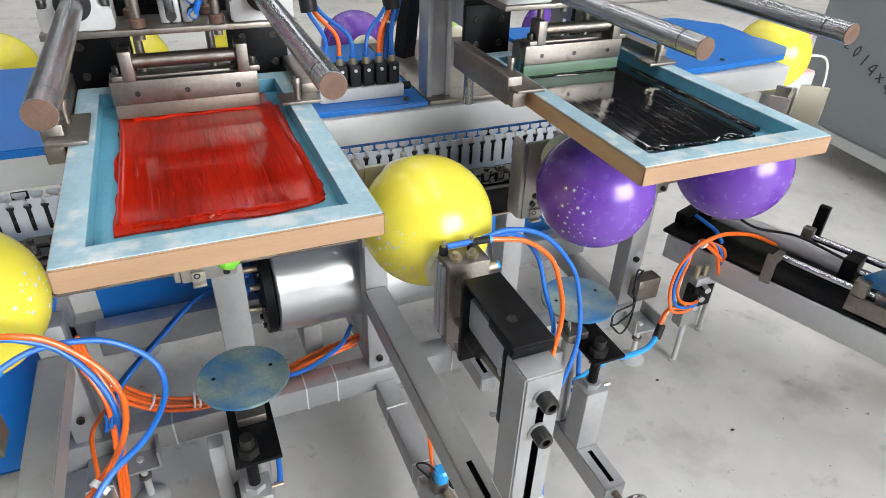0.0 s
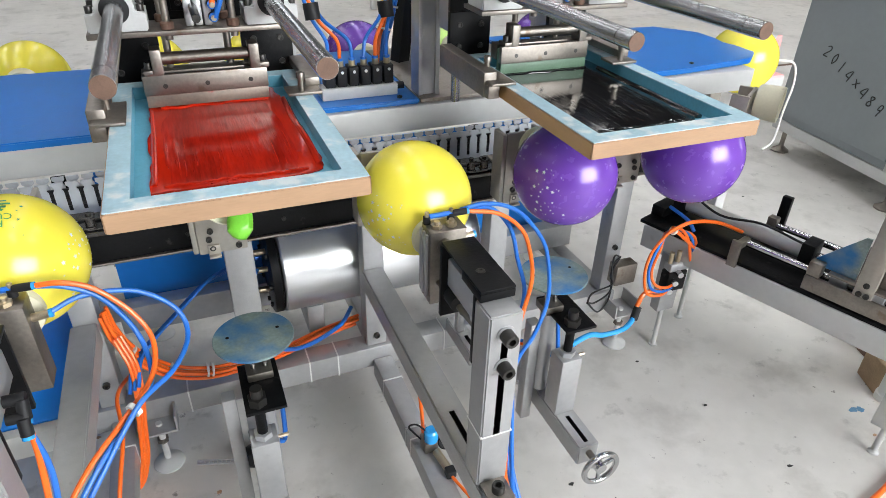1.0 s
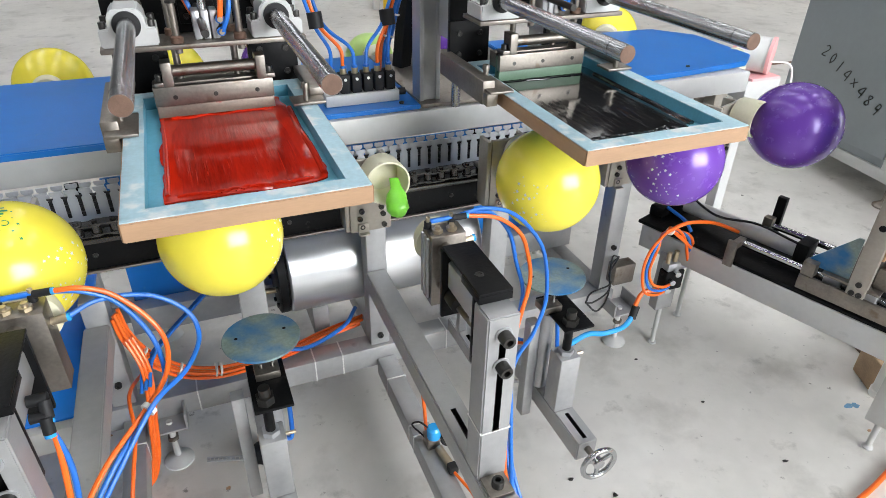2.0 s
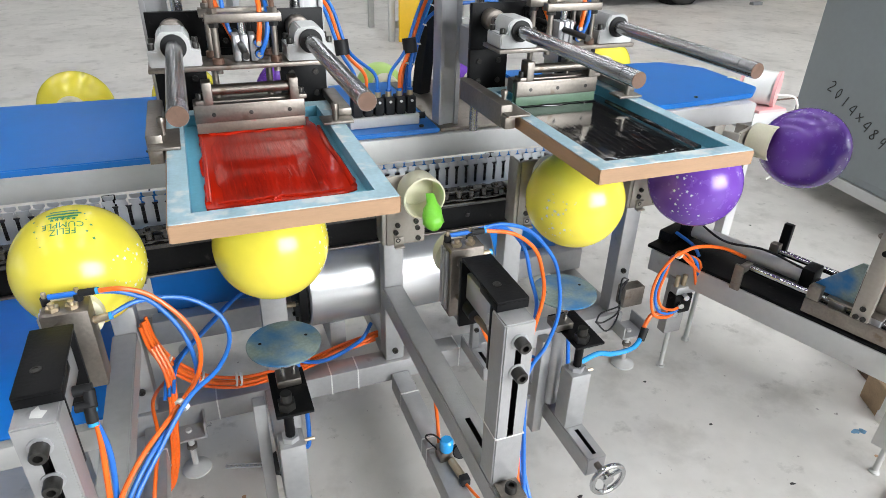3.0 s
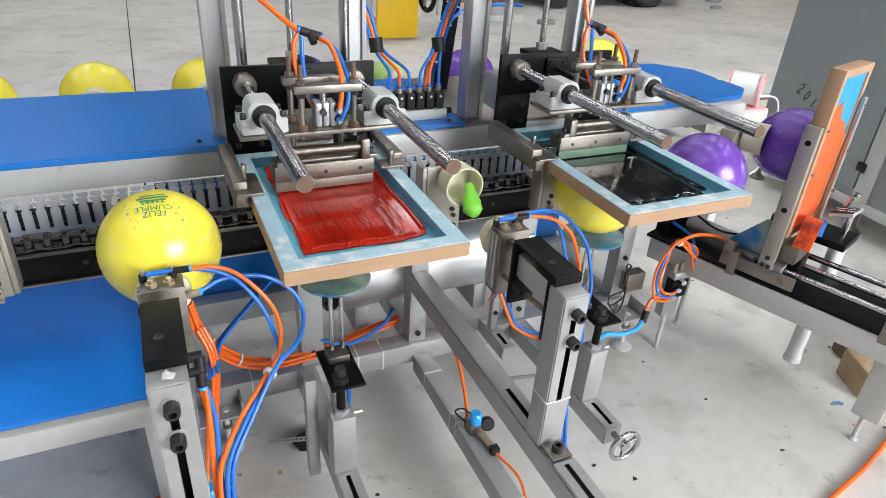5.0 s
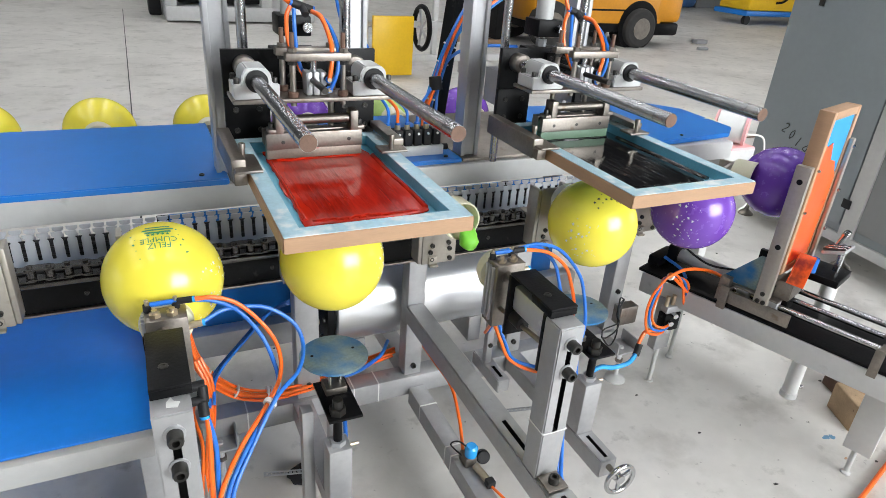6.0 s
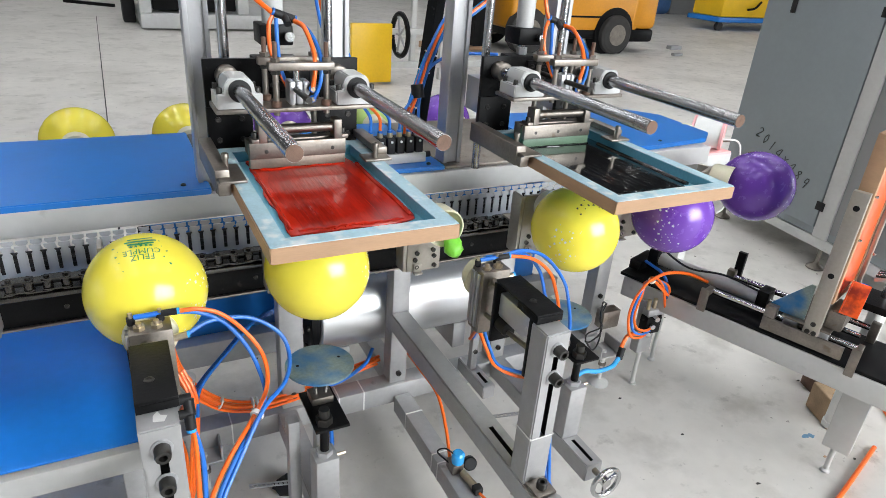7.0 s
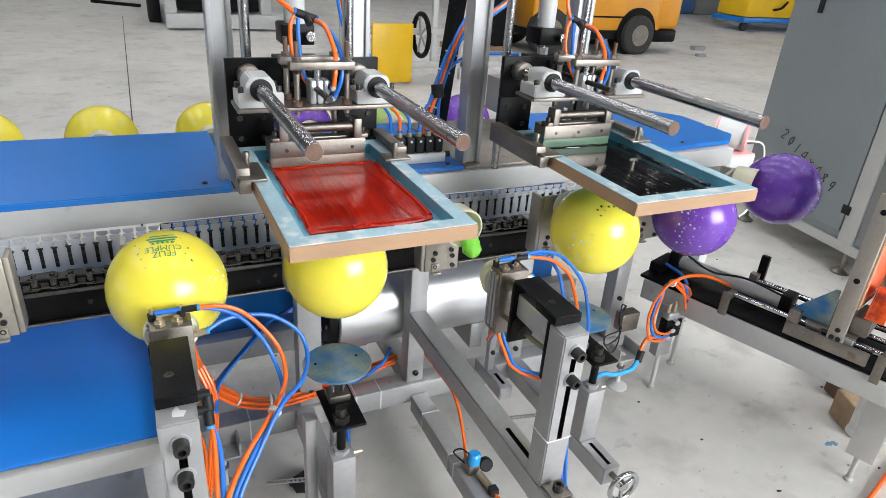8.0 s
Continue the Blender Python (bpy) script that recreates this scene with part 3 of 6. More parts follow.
        part("bearing_seal", lathe([(0.0152, 1.059), (0.0235, 1.0592), (0.0235, 1.0665), (0.0152, 1.0666)], (cx + dx, 0, 1.273), "y", 28), RUBBER, car)
        for u in (-0.04, 0.04):
            for y in (1.078, 1.13):
                part("block_screw", bolt((cx + dx + u, y, 1.266), (0, 0, 1), 0.0062, 0.012), BOLT, car)
    # four posts with two tie bars, and the pressing cylinder
    for y, dxs in ((1.072, (-0.052, 0.06)), (1.14, (-0.06, 0.05))):
        for dx in dxs:
            part("guide_post", rod((cx + dx, y, 1.2165 if y < 1.1 else 1.15), (cx + dx, y, 1.338), 0.0068, 14), STEEL, car)
            part("post_collar", lathe([(0.0069, 1.2345), (0.0115, 1.235), (0.0115, 1.246), (0.0095, 1.248), (0.0069, 1.2485)], (cx + dx, y, 0), "z", 18), RUST, car, "brown rusty collar")
            part("threaded_tip", rod((cx + dx, y, 1.338), (cx + dx, y, 1.372), 0.0052, 10), RUST, car, "brown threaded stud")
            part("nut", hexnut((cx + dx, y, 1.331), (0, 0, 1), 0.0105, 0.009), STEEL, car)
            part("nut", hexnut((cx + dx, y, 1.305), (0, 0, 1), 0.0105, 0.008), BOLT, car)
        part("tie_bar", box(cx + dxs[0] - 0.016, cx + dxs[1] + 0.016, y - 0.012, y + 0.012, 1.3135, 1.3305, 0.002), STEEL, car)
    bm = bmesh.new()
    for u0, u1 in ((-0.02, -0.006), (-0.004, 0.01), (0.012, 0.026)):
        box(cx + u0, cx + u1, 1.083, 1.124, 1.2345, 1.286, 0.003, bm)
    part("pressing_cylinder", bm, ALU, car, "ribbed aluminium air cylinder")
    part("piston", rod((cx + 0.002, 1.104, 1.286), (cx + 0.002, 1.104, 1.3135), 0.008, 12), CHROME, car)
    for y, z in ((1.078, 1.272), (1.078, 1.25)):
        part("elbow_fitting", rod((cx + 0.028, y + 0.012, z), (cx + 0.028, y - 0.006, z), 0.0085, 12), RUBBER, car)
        part("fitting_ring", rod((cx + 0.028, y - 0.0062, z), (cx + 0.028, y - 0.0085, z), 0.0082, 12), HOSE, car)
        part("fitting_screw", rod((cx + 0.028, y - 0.0086, z), (cx + 0.028, y - 0.014, z), 0.005, 10), BRASS, car)
    # squeegee below: a cross bar in two brackets on the holder
    holder = part("squeegee_holder", box(cx - 0.113, cx + 0.113, 1.092, 1.106, 1.111, 1.149, 0.002), STEEL, car, "steel squeegee holder with screws")
    part("holder_back", box(cx - 0.113, cx + 0.113, 1.116, 1.146, 1.115, 1.1495, 0.002), STEEL, car)
    for dx in (-0.075, 0.0, 0.08):
        part("holder_screw", bolt((cx + dx, 1.092, 1.128), (0, -1, 0), 0.0045, 0.001), BOLT, holder)
    part("squeegee_blade", box(cx - 0.112, cx + 0.112, 1.1065, 1.1155, 1.0865, 1.142, 0.001), SQUEEGEE, car, "stained green rubber squeegee blade")
    part("flood_blade", box(cx - 0.112, cx + 0.112, 1.0935, 1.0965, 1.0885, 1.1108, 0.001), STAINED if hose_side < 0 else SQUEEGEE, car, "ink-stained flood blade")
    part("cross_bar", rod((cx - 0.075, 1.104, 1.176), (cx + 0.085, 1.104, 1.176), 0.0112, 20), STEEL, car)
    for dx in (-0.082, 0.092):
        bm = box(cx + dx - 0.0095, cx + dx + 0.0095, 1.086, 1.122, 1.1497, 1.196, 0.002)
        out = 0.016 if dx > 0 else -0.016
        box(min(cx + dx, cx + dx + 1.6 * out), max(cx + dx, cx + dx + 1.6 * out), 1.088, 1.12, 1.1498, 1.159, 0.0015, bm)
        part("bar_bracket", bm, STEEL, car)
        part("thumb_bolt", bolt((cx + dx + out, 1.104, 1.159), (0, 0, 1), 0.007, 0.012), BOLT, car)
    # looping hoses of the carriage, and a tee
    tee = Vector((cx - 0.008, 1.16, 1.415))
    part("hose_tee", rod(tee - Vector((0.022, 0, -0.006)), tee + Vector((0.022, 0, -0.008)), 0.009, 12, rod(tee, tee + Vector((0.003, -0.022, -0.016)), 0.008, 12)), RUBBER, car, "black push-in hose tee")
    for e in (-1, 1):
        part("tee_ring", rod(tee + Vector((0.022 * e, 0, -0.007 * e)), tee + Vector((0.026 * e, 0, -0.0085 * e)), 0.0085, 12), HOSE, car)
    part("hose", sweep([tee + Vector((0.02, -0.01, -0.01)), (cx + 0.026, 1.12, 1.395), (cx + 0.036, 1.085, 1.35), (cx + 0.034, 1.07, 1.31), (cx + 0.028, 1.07, 1.272)], 0.0052), ORANGE, car, "orange air hose")
    part("hose", sweep([tee + Vector((0.025, 0.0, -0.012)), (cx + 0.038, 1.12, 1.385), (cx + 0.05, 1.08, 1.34), (cx + 0.046, 1.068, 1.29), (cx + 0.03, 1.068, 1.25)], 0.0048), HOSE, car, "blue air hose")
    part("hose", sweep([tee + Vector((-0.025, 0, 0)), (cx - 0.044, 1.155, 1.39), (cx - 0.042, 1.15, 1.34), (cx - 0.024, 1.135, 1.29), (cx - 0.012, 1.125, 1.262)], 0.005), ORANGE, car, "orange air hose")
    part("hose", sweep([tee + Vector((-0.02, -0.01, -0.005)), (cx - 0.03, 1.14, 1.37), (cx - 0.026, 1.135, 1.31), (cx - 0.01, 1.125, 1.25)], 0.0046), HOSE, car, "blue air hose")
    way = ((-0.08, 1.19, 1.46), (-0.15, 1.26, 1.53), (-0.2, 1.33, 1.66), (-0.19, 1.39, 1.85)) if hose_side < 0 else ((-0.04, 1.17, 1.45), (-0.045, 1.19, 1.54), (-0.02, 1.24, 1.66), (0.03, 1.32, 1.85))
    part("supply_hose", sweep([tee + Vector((-0.025, 0, 0.005)), *[(cx + p[0], p[1], p[2]) for p in way]], 0.0056), ORANGE, car, "orange supply hose")
    moving.append((head, [(t, cx, 1.235, 1.2 - d) for t, d in HEAD_ROWS]))
    moving.append((car, [(t, 0, -d, 0) for t, d in RUN_ROWS]))
    return head


def ink_outline(corners, seed, wob=0.004):
    """An uneven outline through rounded corners, with small wobbles along its sides."""
    rng = random.Random(seed)
    line = []
    for a, b in zip(corners, corners[1:] + corners[:1]):
        a, b = Vector((*a, 0)), Vector((*b, 0))
        n = max(2, int((b - a).length / 0.03))
        side = Vector((-(b - a).y, (b - a).x, 0)).normalized()
        line += [a.lerp(b, i / n) + side * rng.uniform(-wob, wob) for i in range(n)]
    line.append(line[0])
    return [p.xy for p in smooth_line(line, 3)[:-1]]


def screen(cx, wide, label, ink, film, corners, inner, seed):
    """A printing screen: four mitred timbers, the stretched mesh and the ink on it."""
    sc = thing("printing_screen", (cx, 0.92, 1.075), label, "printing screen", "printing screens")
    x0, x1, y0, y1, z0, z1, w = cx - 0.173, cx - 0.173 + wide, 0.637, 1.21, 1.0755, 1.107, 0.034
    for a, b in (((x0, y0), (x1, y0)), ((x1, y0), (x1, y1)), ((x1, y1), (x0, y1)), ((x0, y1), (x0, y0))):
        d = Vector((b[0] - a[0], b[1] - a[1], 0)).normalized()
        nrm = Vector((-d.y, d.x, 0))
        p, q = Vector((*a, 0)) + 0.0005 * d, Vector((*b, 0)) - 0.0005 * d
        pi_, qi = p + nrm * w + d * w, q + nrm * w - d * w
        timber = part("frame_timber", prism([p.xy, q.xy, qi.xy, pi_.xy], z0, z1 - 0.0018, 0.0015), WOOD, sc, "bare tan wooden frame bar")
        e = 0.0022
        part("emulsion_coat", prism([(p + nrm * e + d * e).xy, (q + nrm * e - d * e).xy, (qi + nrm * 0.0012).xy, (pi_ + nrm * 0.0012).xy], z1 - 0.0018, z1, 0.0), EMUL, timber, "scraped pale blue emulsion on the wood")
        part("emulsion_side", prism([pi_.xy, qi.xy, (qi + nrm * 0.0012).xy, (pi_ + nrm * 0.0012).xy], z0 + 0.006, z1 - 0.002, 0.0), MESH, timber, "deep blue stained inner side")
    part("mesh", box(x0 + w, x1 - w, y0 + w, y1 - w, z0 + 0.004, z0 + 0.006, 0), MESH, sc, "blue stained stretched screen mesh")
    top = z0 + 0.0095
    part("ink", prism(ink_outline(corners, seed), z0 + 0.0064, top), ink, sc, "thick wet printing ink left round the stroke")
    part("ink_film", prism(ink_outline(inner, seed + 1, 0.003), top + 0.0001, top + 0.0007), film, sc, "thin streaked ink film pulled across the mesh")
    rng = random.Random(seed + 5)
    xs, ys = [p[0] for p in inner], [p[1] for p in inner]
    bx0, bx1, by0, by1 = min(xs) + 0.006, max(xs) - 0.006, min(ys), max(ys)
    # flat ridges that the blade leaves along its stroke
    for k in range(80 if ink is INK else 30):
        x, r = rng.uniform(bx0, bx1), rng.uniform(0.0014, 0.0036)
        ya = by0 + abs(rng.gauss(0, 0.05))
        yb = min(by1 - 0.02, ya + rng.uniform(0.03, 0.26 if ink is INK else 0.16))
        zc = top + 0.0011 - r
        part("ink_ridge", sweep([(x, ya, zc - 0.0006), (x + rng.uniform(-0.002, 0.002), (ya + yb) / 2, zc), (x + rng.uniform(-0.003, 0.003), yb, zc - 0.0008)], r, 10, 4), film if k % 3 else ink, sc)
    # ragged lip where the stroke ends
    for k in range(9):
        x = bx0 + (bx1 - bx0) * (k + 0.5) / 9
        part("ink_lip", sweep([(x - 0.018, by0 + rng.uniform(-0.008, 0.004), z0 + 0.009), (x, by0 + rng.uniform(-0.006, 0.008), z0 + 0.0105), (x + 0.018, by0 + rng.uniform(-0.008, 0.004), z0 + 0.009)], rng.uniform(0.0022, 0.0034), 8, 4), ink, sc)
    # rounded banks along the two sides and before the blade
    for side in (0, 1):
        pick = max if side else min
        way = [(pick(p[0] for p in corners) + (-0.008 if side else 0.006) + rng.uniform(-0.002, 0.002), by0 + (by1 - by0) * t, z0 + 0.0085) for t in (0.03, 0.2, 0.4, 0.6, 0.8, 0.97)]
        part("ink_bank", sweep(way, 0.0062 if side else 0.0045, 10, 8), ink, sc, "rounded bank of ink beside the stroke")
    for k, y in enumerate((by1 - 0.003, by1 + 0.012)):
        way = [(bx0 + (bx1 - bx0) * t, y + rng.uniform(-0.006, 0.006), z0 + 0.009 + rng.uniform(-0.0015, 0.0015)) for t in (0, 0.17, 0.33, 0.5, 0.67, 0.83, 1)]
        part("ink_bank", sweep(way, 0.0042 - 0.001 * k, 10, 6), ink, sc, "bank of ink before the blade")
    moving.append((sc, [(t, cx, 0.92, 1.075 - d) for t, d in HEAD_ROWS]))
    return sc


for cx, side in zip(STATIONS, (-1, 1)):
    print_head(cx, side)
screen(STATIONS[0], 0.360, "wooden printing screen with pale blue coating and red ink", RED, REDFILM,
       [(-0.1, 0.727), (0.115, 0.722), (0.15, 0.737), (0.159, 0.775), (0.154, 0.95), (0.142, 1.165), (-0.097, 1.165)],
       [(-0.072, 0.74), (0.112, 0.738), (0.128, 0.80), (0.118, 1.06), (0.10, 1.09), (-0.06, 1.095), (-0.08, 0.98)], 3)
screen(STATIONS[1] + 0.005, 0.367, "wooden printing screen with pale blue coating and black ink", INK, INK,
       [(0.63, 0.716), (0.87, 0.716), (0.893, 0.745), (0.903, 0.95), (0.905, 1.15), (0.632, 1.15)],
       [(0.645, 0.722), (0.862, 0.722), (0.872, 0.80), (0.868, 1.05), (0.84, 1.09), (0.655, 1.095)], 8)


# ---- lifting discs ----
def disc_lift(cx, dx0, dy):
    lift = thing("disc_lift", (cx, 0.87, 0), "grey post with a vertical air cylinder that lifts a round disc", "disc lift", "disc lifts")
    part("arm", slotted(cx - 0.03, cx + 0.03, 0.71, 1.274, 0.16, 0.222, "top", 0.725, 0.82, 0.012), (GREY, BLACK), lift)
    part("post", box(cx - 0.032, cx + 0.028, 0.832, 0.892, 0.2225, 0.41, 0.004), GREY, lift)
    part("cap_nut", hexnut((cx - 0.002, 0.862, 0.41), (0, 0, 1), 0.021, 0.014), ALU, lift)
    part("screw_stem", rod((cx - 0.002, 0.862, 0.424), (cx - 0.002, 0.862, 0.50), 0.0115, 18), BLACK, lift)
    part("set_screw", rod((cx + 0.028, 0.862, 0.395), (cx + 0.052, 0.862, 0.395), 0.0045, 10), BRASS, lift)
    part("bracket", box(cx - 0.03, cx + 0.055, 0.835, 0.995, 0.50, 0.508, 0.0015), BLACK, lift, "black steel bracket plate")
    bm = hexnut((cx - 0.002, 0.862, 0.508), (0, 0, 1), 0.021, 0.02)
    rod((cx - 0.002, 0.862, 0.528), (cx - 0.002, 0.862, 0.55), 0.013, 14, bm)
    part("clamp_nut", bm, BOLT, lift)
    part("lift_cylinder", rod((cx + dx0, dy, 0.24), (cx + dx0, dy, 0.499), 0.021, 24), ALU, lift)
    part("cylinder_nose", box(cx + dx0 - 0.028, cx + dx0 + 0.028, dy - 0.025, dy + 0.025, 0.509, 0.53, 0.003), STEEL, lift)
    part("side_post", box(cx - 0.075, cx - 0.045, 0.93, 0.965, 0.13, 0.47, 0.003), GREY, lift)
    bm = lathe([(0.02, -0.012), (0.022, 0.0), (0.084, 0.0), (0.0855, 0.0012), (0.0855, 0.0045), (0.084, 0.006)], (cx + dx0, dy, 0.612), "z", 56)
    disc = part("disc", bm, DISC, lift, "blue stained round steel disc with two holes")
    for dx in (-0.012, 0.014):
        part("disc_rod", rod((cx + dx0 + dx, dy, 0.40), (cx + dx0 + dx, dy, 0.611), 0.0055, 14), CHROME, disc)
    # flat black studs paint the shade inside the two holes
    for a in (0.3, 2.9):
        part("disc_hole_shade", rod((cx + dx0 + 0.055 * math.cos(a), dy + 0.04 * math.sin(a), 0.6175), (cx + dx0 + 0.055 * math.cos(a), dy + 0.04 * math.sin(a), 0.6184), 0.004, 12), BLACK, disc)
    moving.append((disc, [(t, 0, 0, d) for t, d in DISC_ROWS]))
    # hand wheel on the end of the arm
    shaft = part("wheel_shaft", rod((cx, 0.709, 0.2), (cx, 0.66, 0.2), 0.009, 14), STEEL, lift)
    ring = bmesh.new()
    pts = [Vector((cx + 0.047 * math.cos(2 * math.pi * k / 36), 0.655, 0.2 + 0.047 * math.sin(2 * math.pi * k / 36))) for k in range(37)]
    sweep(pts, 0.0075, 12, flat=True, bm=ring)
    wheel = part("hand_wheel", ring, CHROME, lift, "small chromed hand wheel")
    part("hub", rod((cx, 0.671, 0.2), (cx, 0.649, 0.2), 0.015, 18), CHROME, wheel)
    for k in range(3):
        a = 0.5 + k * 2 * math.pi / 3
        part("spoke", rod((cx, 0.659, 0.2), (cx + 0.045 * math.cos(a), 0.656, 0.2 + 0.045 * math.sin(a)), 0.006, 10), CHROME, wheel)
    bm = bmesh.new()
    for k in range(11):
        u = k / 11
        box(cx - 0.165 + 0.112 * u, cx - 0.165 + 0.112 * u + 0.0075, 1.035 - 0.09 * u, 1.043 - 0.09 * u, 0.19 + 0.06 * u, 0.193 + 0.06 * u, 0, bm)
    sweep([(cx - 0.165, 1.033, 0.1915), (cx - 0.052, 0.943, 0.2515)], 0.002, 6, 2, bm)
    sweep([(cx - 0.163, 1.045, 0.1915), (cx - 0.050, 0.955, 0.2515)], 0.002, 6, 2, bm)
    part("perforated_strip", bm, ALU, lift, "thin perforated metal strip")
    part("supply_hose", sweep([(cx + 0.02, 0.95, 0.30), (cx + 0.05, 0.97, 0.27), (cx + 0.055, 1.0, 0.4), (cx + 0.045, 1.02, 0.52)], 0.006), HOSE, lift, "blue air hose")
    return lift


disc_lift(0.0, 0.015, 0.952)
disc_lift(0.776, -0.024, 0.938)


# ---- inflating nozzles ----
def nozzle_stand(cx, kind_label, wide):
    st = thing("nozzle_stand", (cx, 0.53, 0), kind_label, "inflating nozzle", "inflating nozzles")
    x0, x1 = cx - 0.03, cx + 0.03
    part("arm", slotted(x0, x1, 0.12, 1.284, 0.44, 0.503, "top", 0.585, 0.70, 0.012), (GREY, BLACK), st)
    part("front_arm", slotted(x0 + 0.001, x1 - 0.001, 0.12, 0.452, 0.5035, 0.5085, "top", 0.13, 0.44, 0.012, 0.004), (GREY, BLACK), st)
    part("post", slotted(x0, x1, 0.505, 0.562, 0.504, 0.90, "front", 0.635, 0.865, 0.013), (GREY, BLACK), st)
    part("cable_tie", box(x0 - 0.001, x1 + 0.001, 0.504, 0.563, 0.632, 0.635, 0), TIE, st)
    part("base_flange", box(x0 + 0.005, x1 - 0.005, 0.455, 0.505, 0.5075, 0.513, 0.001), STEEL, st)
    part("base_bolt", bolt((cx, 0.478, 0.513), (0, 0, 1), 0.0125, 0.016), BOLT, st)
    for z in (0.862, 0.795):
        b = part("slot_bolt", bolt((cx, 0.503, z), (0, -1, 0), 0.0125, 0.022), BOLT, st)
        part("washer", rod((cx, 0.505, z), (cx, 0.5025, z), 0.0165, 20), ALU, b)
    # bracket, cylinder and nozzle head
    part("bracket_top", box(x0 + 0.001, x1 + 0.004, 0.545, 0.71, 0.917, 0.923, 0.0015), BLACK, st, "scuffed black steel bracket top")
    part("bracket_lip", box(x0 + 0.001, x1 + 0.004, 0.545, 0.62, 0.9015, 0.9168, 0.001), BLACK, st)
    part("bracket_front", box(x0 + 0.001, x1 - 0.001, 0.5625, 0.572, 0.76, 0.9012, 0.001), BLACK, st)
    part("bracket_back", box(x0 - 0.002, x1 + 0.002, 0.70, 0.71, 0.765, 0.9168, 0.001), BLACK, st)
    part("bracket_bolt", bolt((cx - 0.004, 0.60, 0.923), (0, 0, 1), 0.008, 0.002), BOLT, st)
    bm = box(cx - 0.022, cx + 0.024, 0.5725, 0.6995, 0.835, 0.895, 0.006)
    part("push_cylinder", bm, ALU, st, "square aluminium air cylinder")
    for z in (0.842, 0.866):
        part("cylinder_screw", rod((cx - 0.024, 0.585, z), (cx - 0.0215, 0.585, z), 0.006, 12), WHITE, st)
    part("guide_rod", rod((cx - 0.01, 0.58, 0.815), (cx - 0.01, 0.82, 0.79), 0.006, 12), STEEL, st)
    part("guide_bush", rod((cx - 0.01, 0.665, 0.812), (cx - 0.01, 0.7, 0.812), 0.017, 16), RUBBER, st)
    part("piston_rod", rod((cx, 0.71, 0.885), (cx, 0.765, 0.885), 0.009, 14), STEEL, st)
    nx = cx + 0.009
    head = part("nozzle_block", box(nx - 0.037, nx + 0.037, 0.765, 0.815, 0.745, 0.908, 0.002), STEEL, st, "machined steel nozzle block")
    for y in (0.775, 0.79, 0.803):
        part("block_fin", box(nx - 0.043, nx - 0.0375, y, y + 0.008, 0.76, 0.90, 0.001), ALU, head)
    part("bore_ring", lathe([(0.010, 0.758), (0.015, 0.7585), (0.015, 0.766), (0.010, 0.767)], (cx, 0, 0.878), "y", 20), STEEL, head)
    part("nozzle_cone", lathe([(0.03, 0.8155), (0.049, 0.82), (0.051, 0.833), (0.044, 0.852), (0.028, 0.868), (0.016, 0.872)], (nx, 0, 0.862), "y", 32), CREAM, head, "cream plastic sealing cone")
    for dx, y in ((-0.018, 0.784), (0.012, 0.784)):
        bm = hexnut((nx + dx, y, 0.908), (0, 0, 1), 0.011, 0.007)
        rod((nx + dx, y, 0.915), (nx + dx, y, 0.922), 0.0055, 10, bm)
        part("stud", bm, BRASS, head)
    for dx, y in ((-0.03, 0.806), (0.02, 0.806)):
        part("fitting_body", rod((nx + dx, y, 0.908), (nx + dx, y, 0.922), 0.0075, 12), RUBBER, head)
        part("fitting_knob", rod((nx + dx, y, 0.922), (nx + dx, y, 0.932), 0.0042, 10), BRASS, head)
    part("fitting_link", rod((nx - 0.025, 0.806, 0.922), (nx + 0.028, 0.806, 0.922), 0.005, 10), HOSE, head)
    part("fitting_outlet", rod((nx + 0.023, 0.804, 0.922), (nx + 0.05, 0.80, 0.924), 0.0065, 12), RUBBER, head)
    part("collet_ring", rod((nx + 0.05, 0.80, 0.924), (nx + 0.0545, 0.7995, 0.9243), 0.0062, 12), SKYHOSE, head)
    part("collet_ring", rod((nx + 0.062, 0.79, 0.875), (nx + 0.067, 0.79, 0.8755), 0.0072, 12), SKYHOSE, head)
    part("side_fitting", rod((nx + 0.037, 0.79, 0.872), (nx + 0.062, 0.79, 0.875), 0.007, 12), BRASS, head)
    # air hoses loop out beside the head and come back to the post's foot
    off = Vector((0.012, 0.004, -0.006))
    if wide:
        low = [(cx + 0.10, 0.59, 0.72), (cx + 0.058, 0.545, 0.67), (cx + 0.048, 0.525, 0.6), (cx + 0.047, 0.50, 0.5), (cx + 0.05, 0.42, 0.38)]
